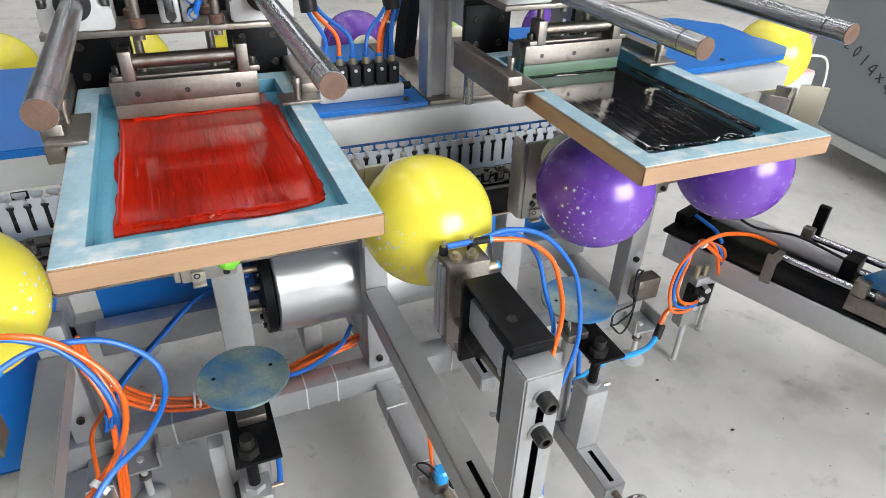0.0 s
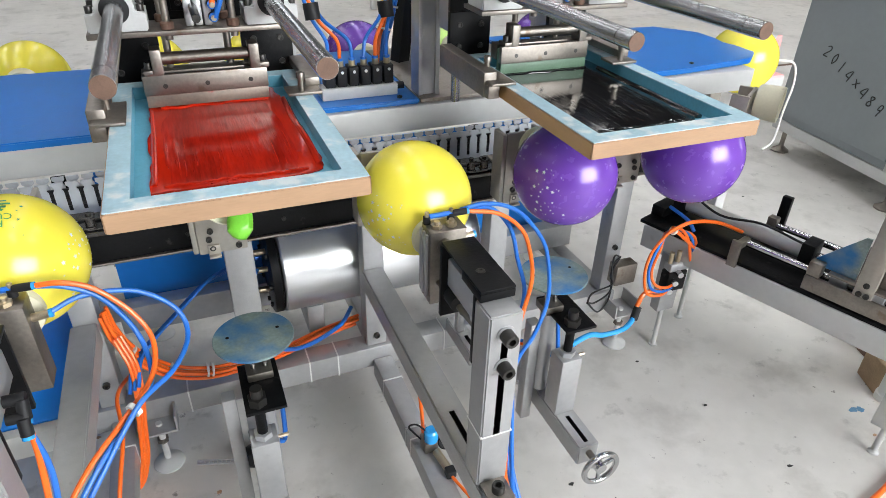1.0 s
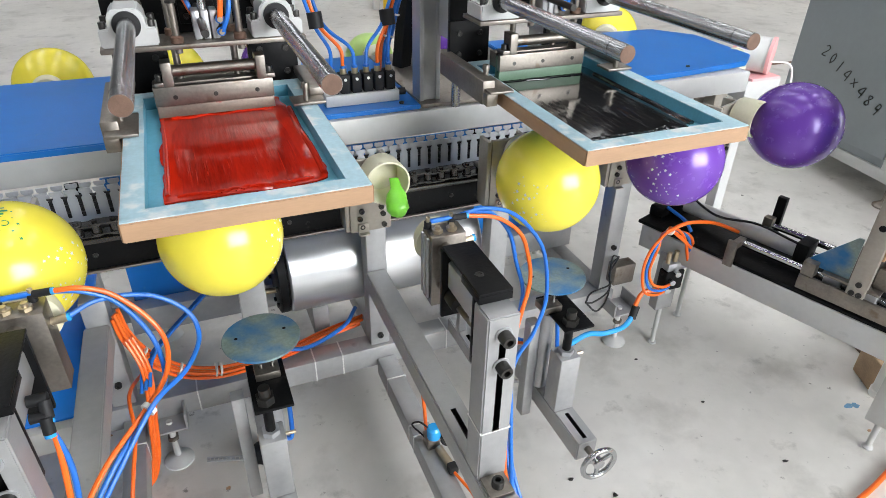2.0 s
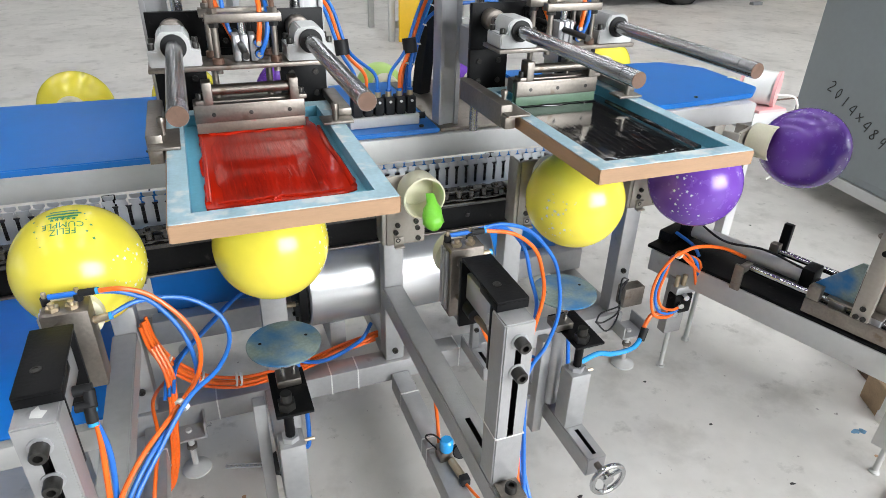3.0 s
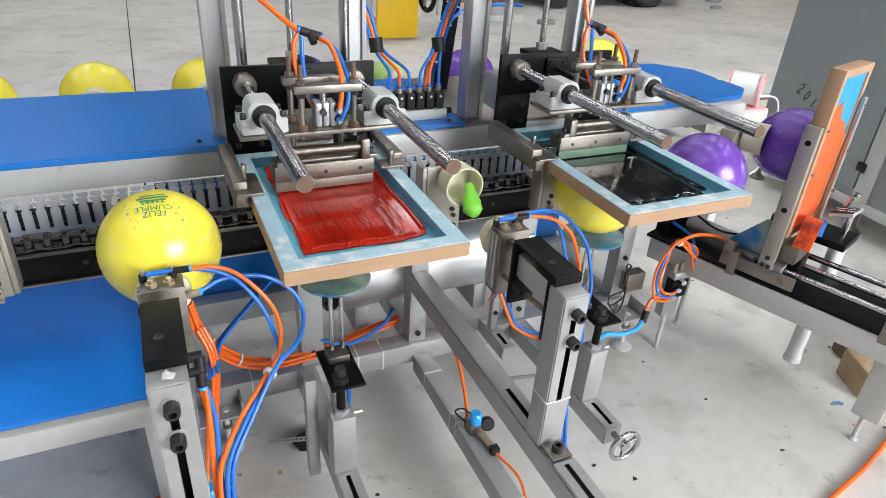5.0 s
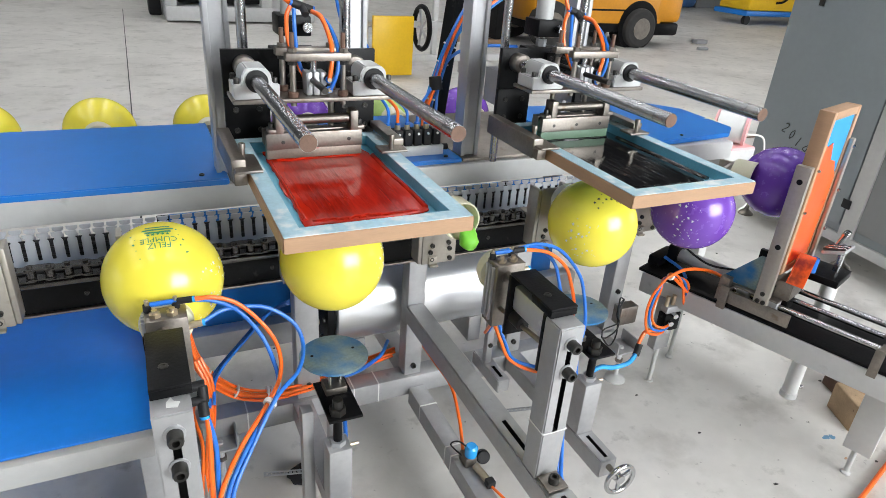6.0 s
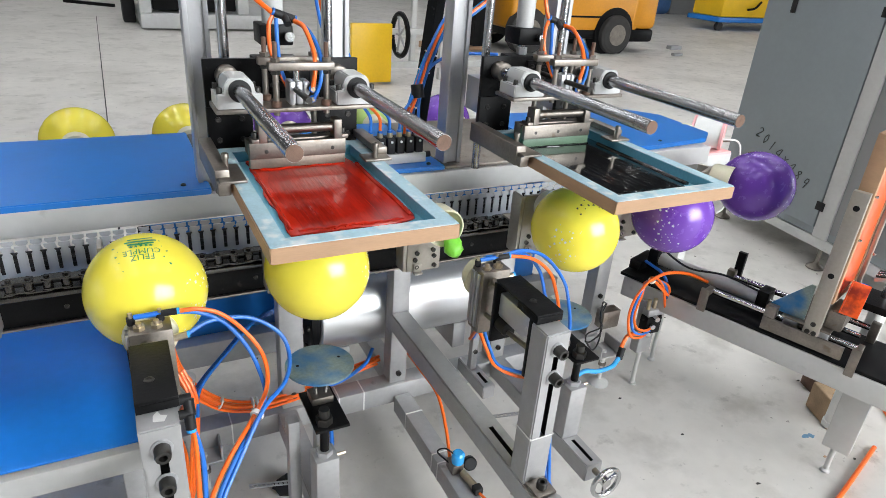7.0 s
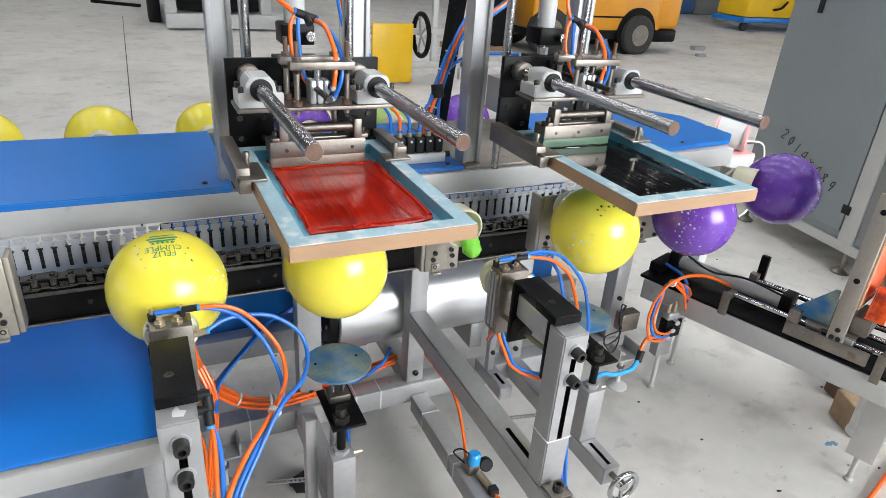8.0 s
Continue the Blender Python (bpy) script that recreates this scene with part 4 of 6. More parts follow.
        ways = (((nx + 0.05, 0.80, 0.924), (cx + 0.10, 0.80, 0.92), (cx + 0.142, 0.80, 0.897), (cx + 0.186, 0.79, 0.845), (cx + 0.208, 0.765, 0.80), (cx + 0.2, 0.715, 0.768), (cx + 0.16, 0.655, 0.75)),
                ((nx + 0.05, 0.806, 0.92), (cx + 0.10, 0.81, 0.906), (cx + 0.142, 0.81, 0.875), (cx + 0.178, 0.79, 0.825), (cx + 0.195, 0.76, 0.78), (cx + 0.195, 0.71, 0.755), (cx + 0.165, 0.66, 0.742)),
                ((nx + 0.06, 0.79, 0.875), (cx + 0.12, 0.81, 0.884), (cx + 0.195, 0.82, 0.868), (cx + 0.25, 0.81, 0.825), (cx + 0.262, 0.78, 0.785), (cx + 0.235, 0.71, 0.775), (cx + 0.18, 0.655, 0.765)))
    else:
        low = [(cx + 0.08, 0.62, 0.68), (cx + 0.045, 0.585, 0.6), (cx + 0.042, 0.55, 0.52), (cx + 0.045, 0.50, 0.44), (cx + 0.05, 0.42, 0.38)]
        ways = (((nx + 0.05, 0.80, 0.924), (cx + 0.13, 0.80, 0.905), (cx + 0.18, 0.79, 0.865), (cx + 0.193, 0.77, 0.82), (cx + 0.18, 0.73, 0.78), (cx + 0.135, 0.68, 0.735)),
                ((nx + 0.05, 0.806, 0.92), (cx + 0.12, 0.82, 0.91), (cx + 0.165, 0.81, 0.86), (cx + 0.172, 0.78, 0.8), (cx + 0.165, 0.73, 0.76), (cx + 0.13, 0.68, 0.72)),
                ((nx + 0.04, 0.806, 0.925), (cx + 0.11, 0.815, 0.924), (cx + 0.18, 0.815, 0.895), (cx + 0.235, 0.80, 0.83), (cx + 0.248, 0.78, 0.775), (cx + 0.225, 0.73, 0.72), (cx + 0.17, 0.68, 0.68)))
    for way, mat, k in zip(ways, (ORANGE, HOSE, HOSE), (0, 1, 1.8)):
        part("hose", sweep([*way, *[Vector(p) + off * k for p in low]], 0.0044), mat, st, "orange air hose" if mat is ORANGE else "blue air hose")
    if wide:
        part("hose_tie", rod((cx + 0.172, 0.664, 0.752), (cx + 0.166, 0.658, 0.75), 0.013, 12), TIE, st)
    part("elbow", rod((cx + 0.028, 0.615, 0.86), (cx + 0.055, 0.615, 0.86), 0.009, 12, rod((cx + 0.05, 0.612, 0.86), (cx + 0.05, 0.60, 0.835), 0.009, 12)), RUBBER, st)
    part("elbow", rod((cx + 0.028, 0.60, 0.84), (cx + 0.05, 0.60, 0.84), 0.008, 12, rod((cx + 0.048, 0.598, 0.84), (cx + 0.048, 0.59, 0.815), 0.009, 12)), RUBBER, st)
    part("collet_ring", rod((cx + 0.05, 0.5995, 0.834), (cx + 0.05, 0.597, 0.829), 0.0082, 12), SKYHOSE, st)
    part("collet_ring", rod((cx + 0.048, 0.5895, 0.8145), (cx + 0.048, 0.5875, 0.8095), 0.0082, 12), SKYHOSE, st)
    part("hose", sweep([(cx + 0.05, 0.60, 0.84), (cx + 0.052, 0.585, 0.78), (cx + 0.046, 0.56, 0.68), (cx + 0.042, 0.54, 0.58), (cx + 0.04, 0.52, 0.46), (cx + 0.04, 0.5, 0.42)], 0.0046), ORANGE, st, "orange air hose")
    part("hose", sweep([(cx + 0.05, 0.595, 0.82), (cx + 0.06, 0.58, 0.75), (cx + 0.055, 0.555, 0.66), (cx + 0.053, 0.535, 0.56), (cx + 0.05, 0.5, 0.42)], 0.0046), HOSE, st, "blue air hose")
    return st


nozzle_stand(0.376, "silver-grey slotted post carrying a cream inflating nozzle and hoses", False)
left_stand = nozzle_stand(-0.361, "silver-grey slotted post with scuffed paint carrying an inflating nozzle", True)

part("paint_chip", prism([(-0.368, 0.523), (-0.352, 0.519), (-0.347, 0.532), (-0.356, 0.536), (-0.36, 0.546), (-0.367, 0.537)], 0.9002, 0.9008), TIE, left_stand, "bare white paint chip")


def valve_arm(x):
    va = thing("regulator_rail", (x + 0.03, 0.8, 0.1), "lower silver-grey tube carrying an air pressure regulator", "regulator arm", "regulator arms")
    part("tube", box(x, x + 0.058, 0.1, 1.2745, 0.11, 0.175, 0.004), GREY, va)
    for y in (1.17, 0.97, 0.93, 0.62):
        part("cable_tie", box(x - 0.001, x + 0.059, y, y + 0.004, 0.109, 0.1765, 0), TIE, va)
    reg = part("regulator", box(x + 0.018, x + 0.055, 0.87, 0.915, 0.1755, 0.21, 0.004), STEEL, va)
    part("knob", lathe([(0.018, 0.21), (0.019, 0.215), (0.019, 0.24), (0.014, 0.247)], (x + 0.04, 0.885, 0), "z", 20), SKYHOSE, reg, "blue regulator knob")
    part("gauge_stem", rod((x + 0.055, 0.885, 0.195), (x + 0.075, 0.88, 0.197), 0.006, 12), BRASS, reg)
    part("gauge", rod((x + 0.078, 0.884, 0.196), (x + 0.074, 0.868, 0.204), 0.021, 24, bevel=0.002), BLACK, reg, "round black pressure gauge")
    part("gauge_lens", rod((x + 0.0739, 0.8676, 0.2042), (x + 0.0736, 0.8664, 0.2048), 0.017, 24), RUBBER, reg)
    part("fitting", rod((x + 0.045, 0.86, 0.19), (x + 0.055, 0.80, 0.185), 0.011, 14), BRASS, reg)
    part("elbow", box(x + 0.042, x + 0.068, 0.775, 0.80, 0.176, 0.2, 0.004), RUBBER, reg)
    part("hose", sweep([(x + 0.055, 0.775, 0.185), (x + 0.075, 0.68, 0.18), (x + 0.06, 0.58, 0.15), (x + 0.062, 0.40, 0.14)], 0.004), ORANGE, va, "orange air hose")
    part("hose", sweep([(x + 0.03, 0.915, 0.2), (x + 0.045, 0.98, 0.26), (x + 0.06, 1.08, 0.31), (x + 0.05, 1.2, 0.33), (x + 0.08, 1.35, 0.28)], 0.005), ORANGE, va, "orange air hose")
    part("cable", sweep([(x + 0.02, 0.90, 0.2), (x - 0.005, 0.93, 0.225), (x + 0.01, 0.91, 0.25), (x + 0.035, 0.88, 0.235)], 0.0025, 6), RUBBER, va)
    return va


valve_arm(0.366)
valve_arm(-0.371)


# ---- carriers and balloons on the chain ----
BEND_X, BEND_Y, CHAIN_R = 1.27, 1.60, 0.37


def on_path(s, out):
    """A place beside the chain at s metres along it, out metres off it, and its turn in degrees."""
    if s < BEND_X:
        return s, BEND_Y - CHAIN_R - out, 0.0
    a = (s - BEND_X) / CHAIN_R
    if a < math.pi:
        r = CHAIN_R + out
        return BEND_X + r * math.sin(a), BEND_Y - r * math.cos(a), math.degrees(a)
    return BEND_X - (s - BEND_X - math.pi * CHAIN_R), BEND_Y + CHAIN_R + out, 180.0


INDEX = [(0, 0.0), (1.1, 0.0), (1.2, 0.004), (1.3, 0.028), (1.4, 0.083), (1.5, 0.150), (1.6, 0.20), (1.7, 0.25), (1.9, 0.31), (2.1, 0.345), (2.3, 0.362), (2.5, STEP), (8, STEP)]


def slot_rows(k, out, z):
    s0 = 0.013 + STEP * k + (0.12 if k > 5 else 0.01 if k == -2 else 0)
    z -= 0.045 if k > 5 else 0
    return [(t, pose(*on_path(s0 + d, out)[:2], z, 0, 0, on_path(s0 + d, out)[2])) for t, d in INDEX]


def carrier(k, f=1):
    """Built at the chain's straight front with the cup towards -y; f = -1 mirrors its plates."""
    c = thing("cup_carrier", (0, 1.13, 0.8), "steel carrier block on the chain holding a cream plastic cup", "cup carrier", "cup carriers")
    def plate(x0, x1, *rest, bm=None):
        return box(min(f * x0, f * x1), max(f * x0, f * x1), *rest, bm=bm)

    part("face_plate", plate(-0.074, 0.029, 1.10, 1.112, 0.748, 0.938, 0.004), GROUND, c, "drilled pale steel face plate")
    for x in (-0.086, 0.017):
        part("side_cheek", plate(x, x + 0.0118, 1.1005 if x < 0 else 1.1125, 1.152, 0.752, 0.936, 0.003), GROUND, c)
    part("chain_tab", plate(-0.07, 0.015, 1.1125, 1.215, 0.829, 0.836, 0.001), STEEL, c)
    for x, z in ((-0.045, 0.806), (0.004, 0.811), (-0.05, 0.786), (0.008, 0.792), (-0.045, 0.764), (0.01, 0.762)):
        part("screw", bolt((f * x, 1.10, z), (0, -1, 0), 0.0068, 0.006), BOLT, c)
    clip = plate(-0.055, -0.03, 1.084, 1.0995, 0.744, 0.749, 0.001)
    part("foot_clip", plate(-0.055, -0.03, 1.0945, 1.0995, 0.749, 0.772, 0.001, bm=clip), GROUND, c, "small bent clip")
    part("cup", lathe([(0.02, 1.095), (0.046, 1.093), (0.05, 1.085), (0.053, 1.03), (0.0525, 1.024), (0.049, 1.0235), (0.045, 1.032), (0.042, 1.085), (0.01, 1.088)], (0, 0, 0.906), "y", 36), CREAM, c, "cream plastic cup, open at its mouth")
    c.matrix_basis = pose(0, 0, 0)
    return c


def star(bm, r, at, way, up, size):
    """A thin five-pointed star printed on a ball."""
    ux = up.cross(way).normalized()
    uy = way.cross(ux).normalized()
    vs = []
    for i in range(10):
        q = size if i % 2 == 0 else size * 0.42
        a = math.pi / 2 + i * math.pi / 5
        p = way * r + ux * q * math.cos(a) + uy * q * math.sin(a)
        vs.append(bm.verts.new(Vector(at) + p.normalized() * r))
    mid = bm.verts.new(Vector(at) + way * r)
    for i in range(10):
        bm.faces.new((vs[i], vs[(i + 1) % 10], mid))


def wrap_text(bm, words, at, r, up, size, lift, spin=0.0):
    """Letters laid on the ball round the direction up."""
    cu = bpy.data.curves.new("letters", "FONT")
    cu.body, cu.size, cu.align_x, cu.align_y, cu.resolution_u = words, size, "CENTER", "CENTER", 2
    cu.space_line = 0.8
    tmp = new("letters", cu)
    me = tmp.to_mesh()
    ux = Vector((1, 0, 0))
    ux = (ux - up * ux.dot(up)).normalized()
    uy = up.cross(ux)
    c, s = math.cos(spin), math.sin(spin)
    ux, uy = ux * c + uy * s, uy * c - ux * s
    tmpbm = bmesh.new()
    tmpbm.from_mesh(me)
    bmesh.ops.triangulate(tmpbm, faces=tmpbm.faces)
    mp = {}
    for v in tmpbm.verts:
        p = up * r + ux * v.co.x + uy * v.co.y
        mp[v] = bm.verts.new(Vector(at) + p.normalized() * (r + lift))
    for f in tmpbm.faces:
        try:
            bm.faces.new([mp[v] for v in f.verts])
        except ValueError:
            pass
    tmpbm.free()
    tmp.to_mesh_clear()
    bpy.data.objects.remove(tmp)
    bpy.data.curves.remove(cu)


BALL_Y, BALL_Z, BALL_R = 0.95, 0.888, 0.124


def balloon(mat, label, stars=None, wish=False, seed=0, r=BALL_R, pressed=False):
    b = thing("balloon", (0, BALL_Y, BALL_Z), label, "balloon", "balloons on the conveyor")
    prof = []
    n = 22
    for i in range(1, n):
        a = math.pi * i / n
        h, q = -r * 1.02 * math.cos(a), r * math.sin(a)
        if h > 0.5 * r:
            h += 0.10 * (h - 0.5 * r)
        prof.append((q, h))
    prof.append((0.02, r * 1.1))
    at = Vector((0, BALL_Y, BALL_Z))
    top = None
    skin = lathe([(0.003, -r * 1.02), *prof], at, "y", 56)
    if pressed:
        # the crown is a piece of its own that sinks when the screen presses on it
        crown = skin.copy()
        cut = at + Vector((0, 0, 0.055))
        bmesh.ops.bisect_plane(skin, geom=skin.verts[:] + skin.edges[:] + skin.faces[:], plane_co=cut, plane_no=(0, 0, 1), clear_outer=True)
        bmesh.ops.bisect_plane(crown, geom=crown.verts[:] + crown.edges[:] + crown.faces[:], plane_co=cut - Vector((0, 0, 0.012)), plane_no=(0, 0, 1), clear_inner=True)
        for v in crown.verts:
            v.co = at + (v.co - at) * 0.9988
        top = part("crown", crown, mat, b)
        moving.append((top, [(q, 0, 0, -min(0.066, max(0.0, d - 0.063))) for q, d in HEAD_ROWS]))
    body = part("skin", skin, mat, b)
    part("neck", lathe([(0.0195, r * 1.09), (0.012, r * 1.16), (0.0095, r * 1.2), (0.0115, r * 1.22), (0.0115, r * 1.235)], at, "y", 24), mat, b, "rolled rubber neck in the cup")
    for ob in (body, top):
        if ob:
            ob.data.normals_split_custom_set_from_vertices([v.co.normalized() for v in ob.data.vertices])
    rng = random.Random(seed)
    if stars:
        bm = bmesh.new()
        placed = []
        while len(placed) < 42:
            a, e = rng.uniform(*stars), rng.uniform(-0.5, 0.45)
            way = Vector((math.cos(a) * math.cos(e), math.sin(a) * math.cos(e), math.sin(e)))
            size = rng.choice((0.0022, 0.0032, 0.005))
            if all((way - q).length * r > size + z + 0.001 for q, z in placed):
                placed.append((way, size))
                star(bm, r + 0.0012, at, way, Vector((0.2, 0.1, 1)), size)
        part("star_print", bm, SILVER, b, "small silver printed stars", kind="stuff")
    if wish:
        bm = bmesh.new()
        up = Vector((0, -0.42, 0.91)).normalized()
        wrap_text(bm, "FELIZ\nCUMPLE", at, r, up, 0.019, 0.0012, math.pi)
        ux, uy = Vector((1, 0, 0)), up.cross(Vector((1, 0, 0)))
        for row, (w, off, h) in enumerate(((0.05, -0.030, 0.006), (0.062, -0.040, 0.006), (0.05, -0.050, 0.005))):
            seg = 10
            for i in range(seg):
                qs = []
                for u, v in ((i, 0), (i + 1, 0), (i + 1, 1), (i, 1)):
                    p = up * r + ux * (w * (u / seg - 0.5)) - uy * (off + h * v - 0.008 * abs(u / seg - 0.5))
                    qs.append(bm.verts.new(at + p.normalized() * (r + 0.0012)))
                bm.faces.new(qs)
        for i in range(5):
            p = up * r + ux * (-0.018 + 0.009 * i) - uy * -0.022
            star(bm, r + 0.0012, at, p.normalized(), up, 0.005)
        for sx in (-1, 1):
            for i in range(5):
                p = up * r + ux * sx * (0.045 + rng.uniform(-0.01, 0.012)) + uy * (0.035 - 0.016 * i + rng.uniform(-0.004, 0.004))
                star(bm, r + 0.0012, at, p.normalized(), up, rng.uniform(0.0015, 0.0045))
        bmesh.ops.recalc_face_normals(bm, faces=bm.faces)
        part("wish_print", bm, GREEN, top or b, "green printed birthday wish upside down")
    return b


def limp(k):
    g = thing("limp_balloon", (0, 1.0, 0.86), "limp uninflated lime green balloon hanging from a cup", "balloon", "balloons on the conveyor")
    bm = lathe([(0.004, 0.0), (0.016, 0.006), (0.021, 0.02), (0.021, 0.042), (0.017, 0.06), (0.011, 0.075), (0.0095, 0.10)], (0, 0, 0), "z", 16)
    for v in bm.verts:
        v.co.x *= 1.12
        v.co += Vector((noise.noise(v.co * 70), noise.noise(v.co * 70 + Vector((5, 0, 0))), 0)) * 0.007
    bmesh.ops.transform(bm, matrix=pose(0.012, 0.985, 0.838, -42, 8, 0) @ Matrix.Diagonal((1.1, 0.95, 0.92, 1)), verts=bm.verts)
    part("skin", bm, LIME, g)
    return g


for k in range(-4, 13):
    moving.append((carrier(k, -1 if k < -2 else 1), slot_rows(k if k != 3 else 2.86, 0.10, 0.8)))

YLAB = "glossy yellow balloon on the returning chain"
SLOTS = {
    -2: dict(mat=YELLOW, label="glossy yellow balloon with a green printed birthday wish", stars=(-1.1, 0.1), wish=True, seed=1, r=0.118),
    -1: dict(mat=YELLOW, label="glossy yellow balloon with green print and silver stars", stars=(-0.9, 0.3), wish=True, seed=2, r=0.119, pressed=True),
    1: dict(mat=YELLOW, label="glossy yellow balloon with small silver stars", stars=(-2.8, -1.75), seed=3, pressed=True, r=0.121),
    2: dict(mat=PURPLE, label="glossy purple balloon with small silver stars", stars=(-2.8, -1.75), seed=4, r=0.119),
    3: dict(mat=PURPLE, label="plain glossy purple balloon on the chain", r=0.123),
    5: dict(mat=YELLOW, label=YLAB),
    6: dict(mat=PURPLE, label="plain glossy purple balloon on the chain"),
    7: dict(mat=PALELIME, label="pale lime green balloon on the chain", r=0.095),
    8: dict(mat=PURPLE, label="plain glossy purple balloon on the chain"),
    9: dict(mat=YELLOW, label=YLAB, seed=7),
    10: dict(mat=YELLOW, label=YLAB, seed=8),
    11: dict(mat=YELLOW, label=YLAB, seed=9),
}
for k, spec in SLOTS.items():
    moving.append((balloon(**spec), slot_rows(k, 0.28, {-2: 0.897, 3: 0.887}.get(k, 0.888))))


def wet_print(x, r):
    """The black print: it comes down under the screen and stays on the ball's crown."""
    at = Vector((x, BALL_Y, BALL_Z))
    w = thing("wet_print", at, "fresh black ink print on the yellow balloon", "print")
    rng = random.Random(31)
    up = Vector((-0.12, -0.5, 0.86)).normalized()
    ux = Vector((1, 0, 0))
    ux = (ux - up * ux.dot(up)).normalized()
    uy = up.cross(ux)
    for row in range(2):
        for k in range(6):
            mark = bmesh.new()
            p = up * r + ux * (-0.04 + 0.014 * k + rng.uniform(-0.003, 0.003)) + uy * (0.012 - 0.02 * row - 0.006 * abs(k - 2.5) + rng.uniform(-0.004, 0.004))
            star(mark, r + 0.0014, at, p.normalized(), Vector((rng.uniform(-1, 1), 0.2, 1)), rng.uniform(0.0018, 0.0058))
            part("ink_mark", mark, MARKER, w)
    rows = [(t, 0.064 - d if t < 4 else -min(0.066, max(0.0, d - 0.063))) for t, d in HEAD_ROWS]
    moving.append((w, [(t, at.x, at.y, at.z + d) for t, d in rows]))


wet_print(0.751, 0.121)
for k in (0, -3):
    moving.append((limp(k), slot_rows(k, 0.23, 0.86)))
moving.append((chain, [(t, 0 + d, 1.228, 0.79) for t, d in INDEX]))

# ---- valve block on the deck ----
man = thing("valve_manifold", (0.4, 1.45, 0.953), "row of black solenoid valves on a white base with hoses", "valve manifold")
part("base", box(0.30, 0.505, 1.42, 1.475, 0.954, 0.985, 0.003), WHITE, man)
for i in range(6):
    x = 0.312 + i * 0.0315
    v = part("valve", box(x, x + 0.026, 1.425, 1.47, 0.9855, 1.035, 0.003), RUBBER, man, "black solenoid valve")
    part("valve_screw", rod((x + 0.013, 1.4245, 1.024), (x + 0.013, 1.422, 1.024), 0.004, 8), TIE, v)
    part("port", rod((x + 0.013, 1.445, 1.035), (x + 0.013, 1.445, 1.05), 0.009, 12), BRASS, v)
    part("port_ring", rod((x + 0.013, 1.445, 1.05), (x + 0.013, 1.445, 1.056), 0.0085, 12), HOSE, v)
    gx, gy, gz = ((0.315, 1.52, 1.2) if i < 3 else (0.5, 1.50, 1.2))
    dx = (i % 3 - 1) * 0.012
    tx, ty, tz = ((0.235, 1.6, 1.34) if i < 3 else (0.64, 1.58, 1.38))
    part("hose", sweep([(x + 0.013, 1.445, 1.056), (x + 0.013 + (gx - x) * 0.12, 1.455, 1.10), (gx + dx, gy, gz - 0.05), (gx + dx + (tx - gx) * 0.4, gy + 0.04, gz + 0.06), (tx + dx, ty, tz), (tx + dx + (0.16 if i > 2 else -0.03), ty + 0.04, tz + (0.14 if i > 2 else 0.25))], 0.0048), ORANGE if i in (1, 4) else HOSE, v)
for gx, gy, gz in ((0.31, 1.515, 1.16), (0.502, 1.497, 1.16)):
    part("hose_sleeve", rod((gx, gy, gz - 0.02), (gx - 0.003, gy + 0.008, gz + 0.02), 0.02, 14), RUBBER, man)
part("end_fitting", rod((0.505, 1.45, 0.97), (0.53, 1.45, 0.97), 0.01, 12), RUBBER, man)

# dark stay behind the deck
part("diagonal_stay", sweep([(0.62, 1.75, 0.93), (0.74, 1.78, 1.9)], 0.03, 4, 1, flat=True), BLACK, None, "dark painted diagonal steel stay behind the deck", category="stay")
hb = thing("hose_bundle", (0.55, 1.65, 1.2), "bundle of blue and orange air hoses tied with white ties", "hose bundle")
for i in range(6):
    o = Vector(((i % 3) * 0.011 - 0.01, (i // 3) * 0.011, 0))
    end = ((0.628, 1.6, 1.244), (0.72, 1.6, 1.256), (0.84, 1.62, 1.25)) if i == 2 else ((0.609, 1.6, 1.292), (0.684, 1.6, 1.35), (0.80, 1.6, 1.43))
    part("hose", sweep([o + Vector(p) for p in ((0.50, 1.57, 0.96), (0.521, 1.6, 1.058), (0.535, 1.6, 1.10), (0.566, 1.6, 1.20), *end)], 0.0055), (ORANGE, HOSE, HOSE, SKYHOSE, HOSE, SKYHOSE)[i], hb, ("orange" if i == 0 else "blue") + " air hose")
for p, d in (((0.528, 1.605, 1.085), (0.25, 0, 1)), ((0.547, 1.605, 1.145), (0.3, 0, 1)), ((0.566, 1.605, 1.2), (0.4, 0, 1)), ((0.59, 1.605, 1.255), (0.45, 0, 1)), ((0.625, 1.605, 1.308), (0.7, 0, 0.6))):
    part("hose_tie", rod(Vector(p), Vector(p) + 0.004 * Vector(d).normalized(), 0.0225, 14), TIE, hb)


# ---- side printing unit on the right ----
side = thing("side_printer", (1.475, 0.95, 0), "long grey beam with chromed rails and a sliding upright screen", "side printer")
SX, SY = 1.475, 0.95  # built along y, then turned
part("beam", box(SX - 0.005, SX + 0.06, -0.1, 1.40, 0.36, 0.44, 0.003), PALE, side)
part("back_beam", box(SX + 0.2, SX + 0.26, -0.1, 1.40, 0.36, 0.44, 0.003), PALE, side)
part("top_plate", box(SX + 0.0, SX + 0.26, -0.1, 1.42, 0.4405, 0.452, 0.002), BLACK, side, "black steel top plate")
part("end_leg", box(SX + 0.082, SX + 0.13, 0.515, 0.60, 0.09, 0.44, 0.003), PALE, side)
for x, y in ((SX + 0.106, 0.562), (SX + 0.245, 1.311)):
    part("levelling_foot", lathe([(0.016, 0), (0.016, 0.006), (0.009, 0.012), (0.009, 0.38 if y > 1 else 0.13)], (x, y, -0.02), "z", 14), PALE, side)
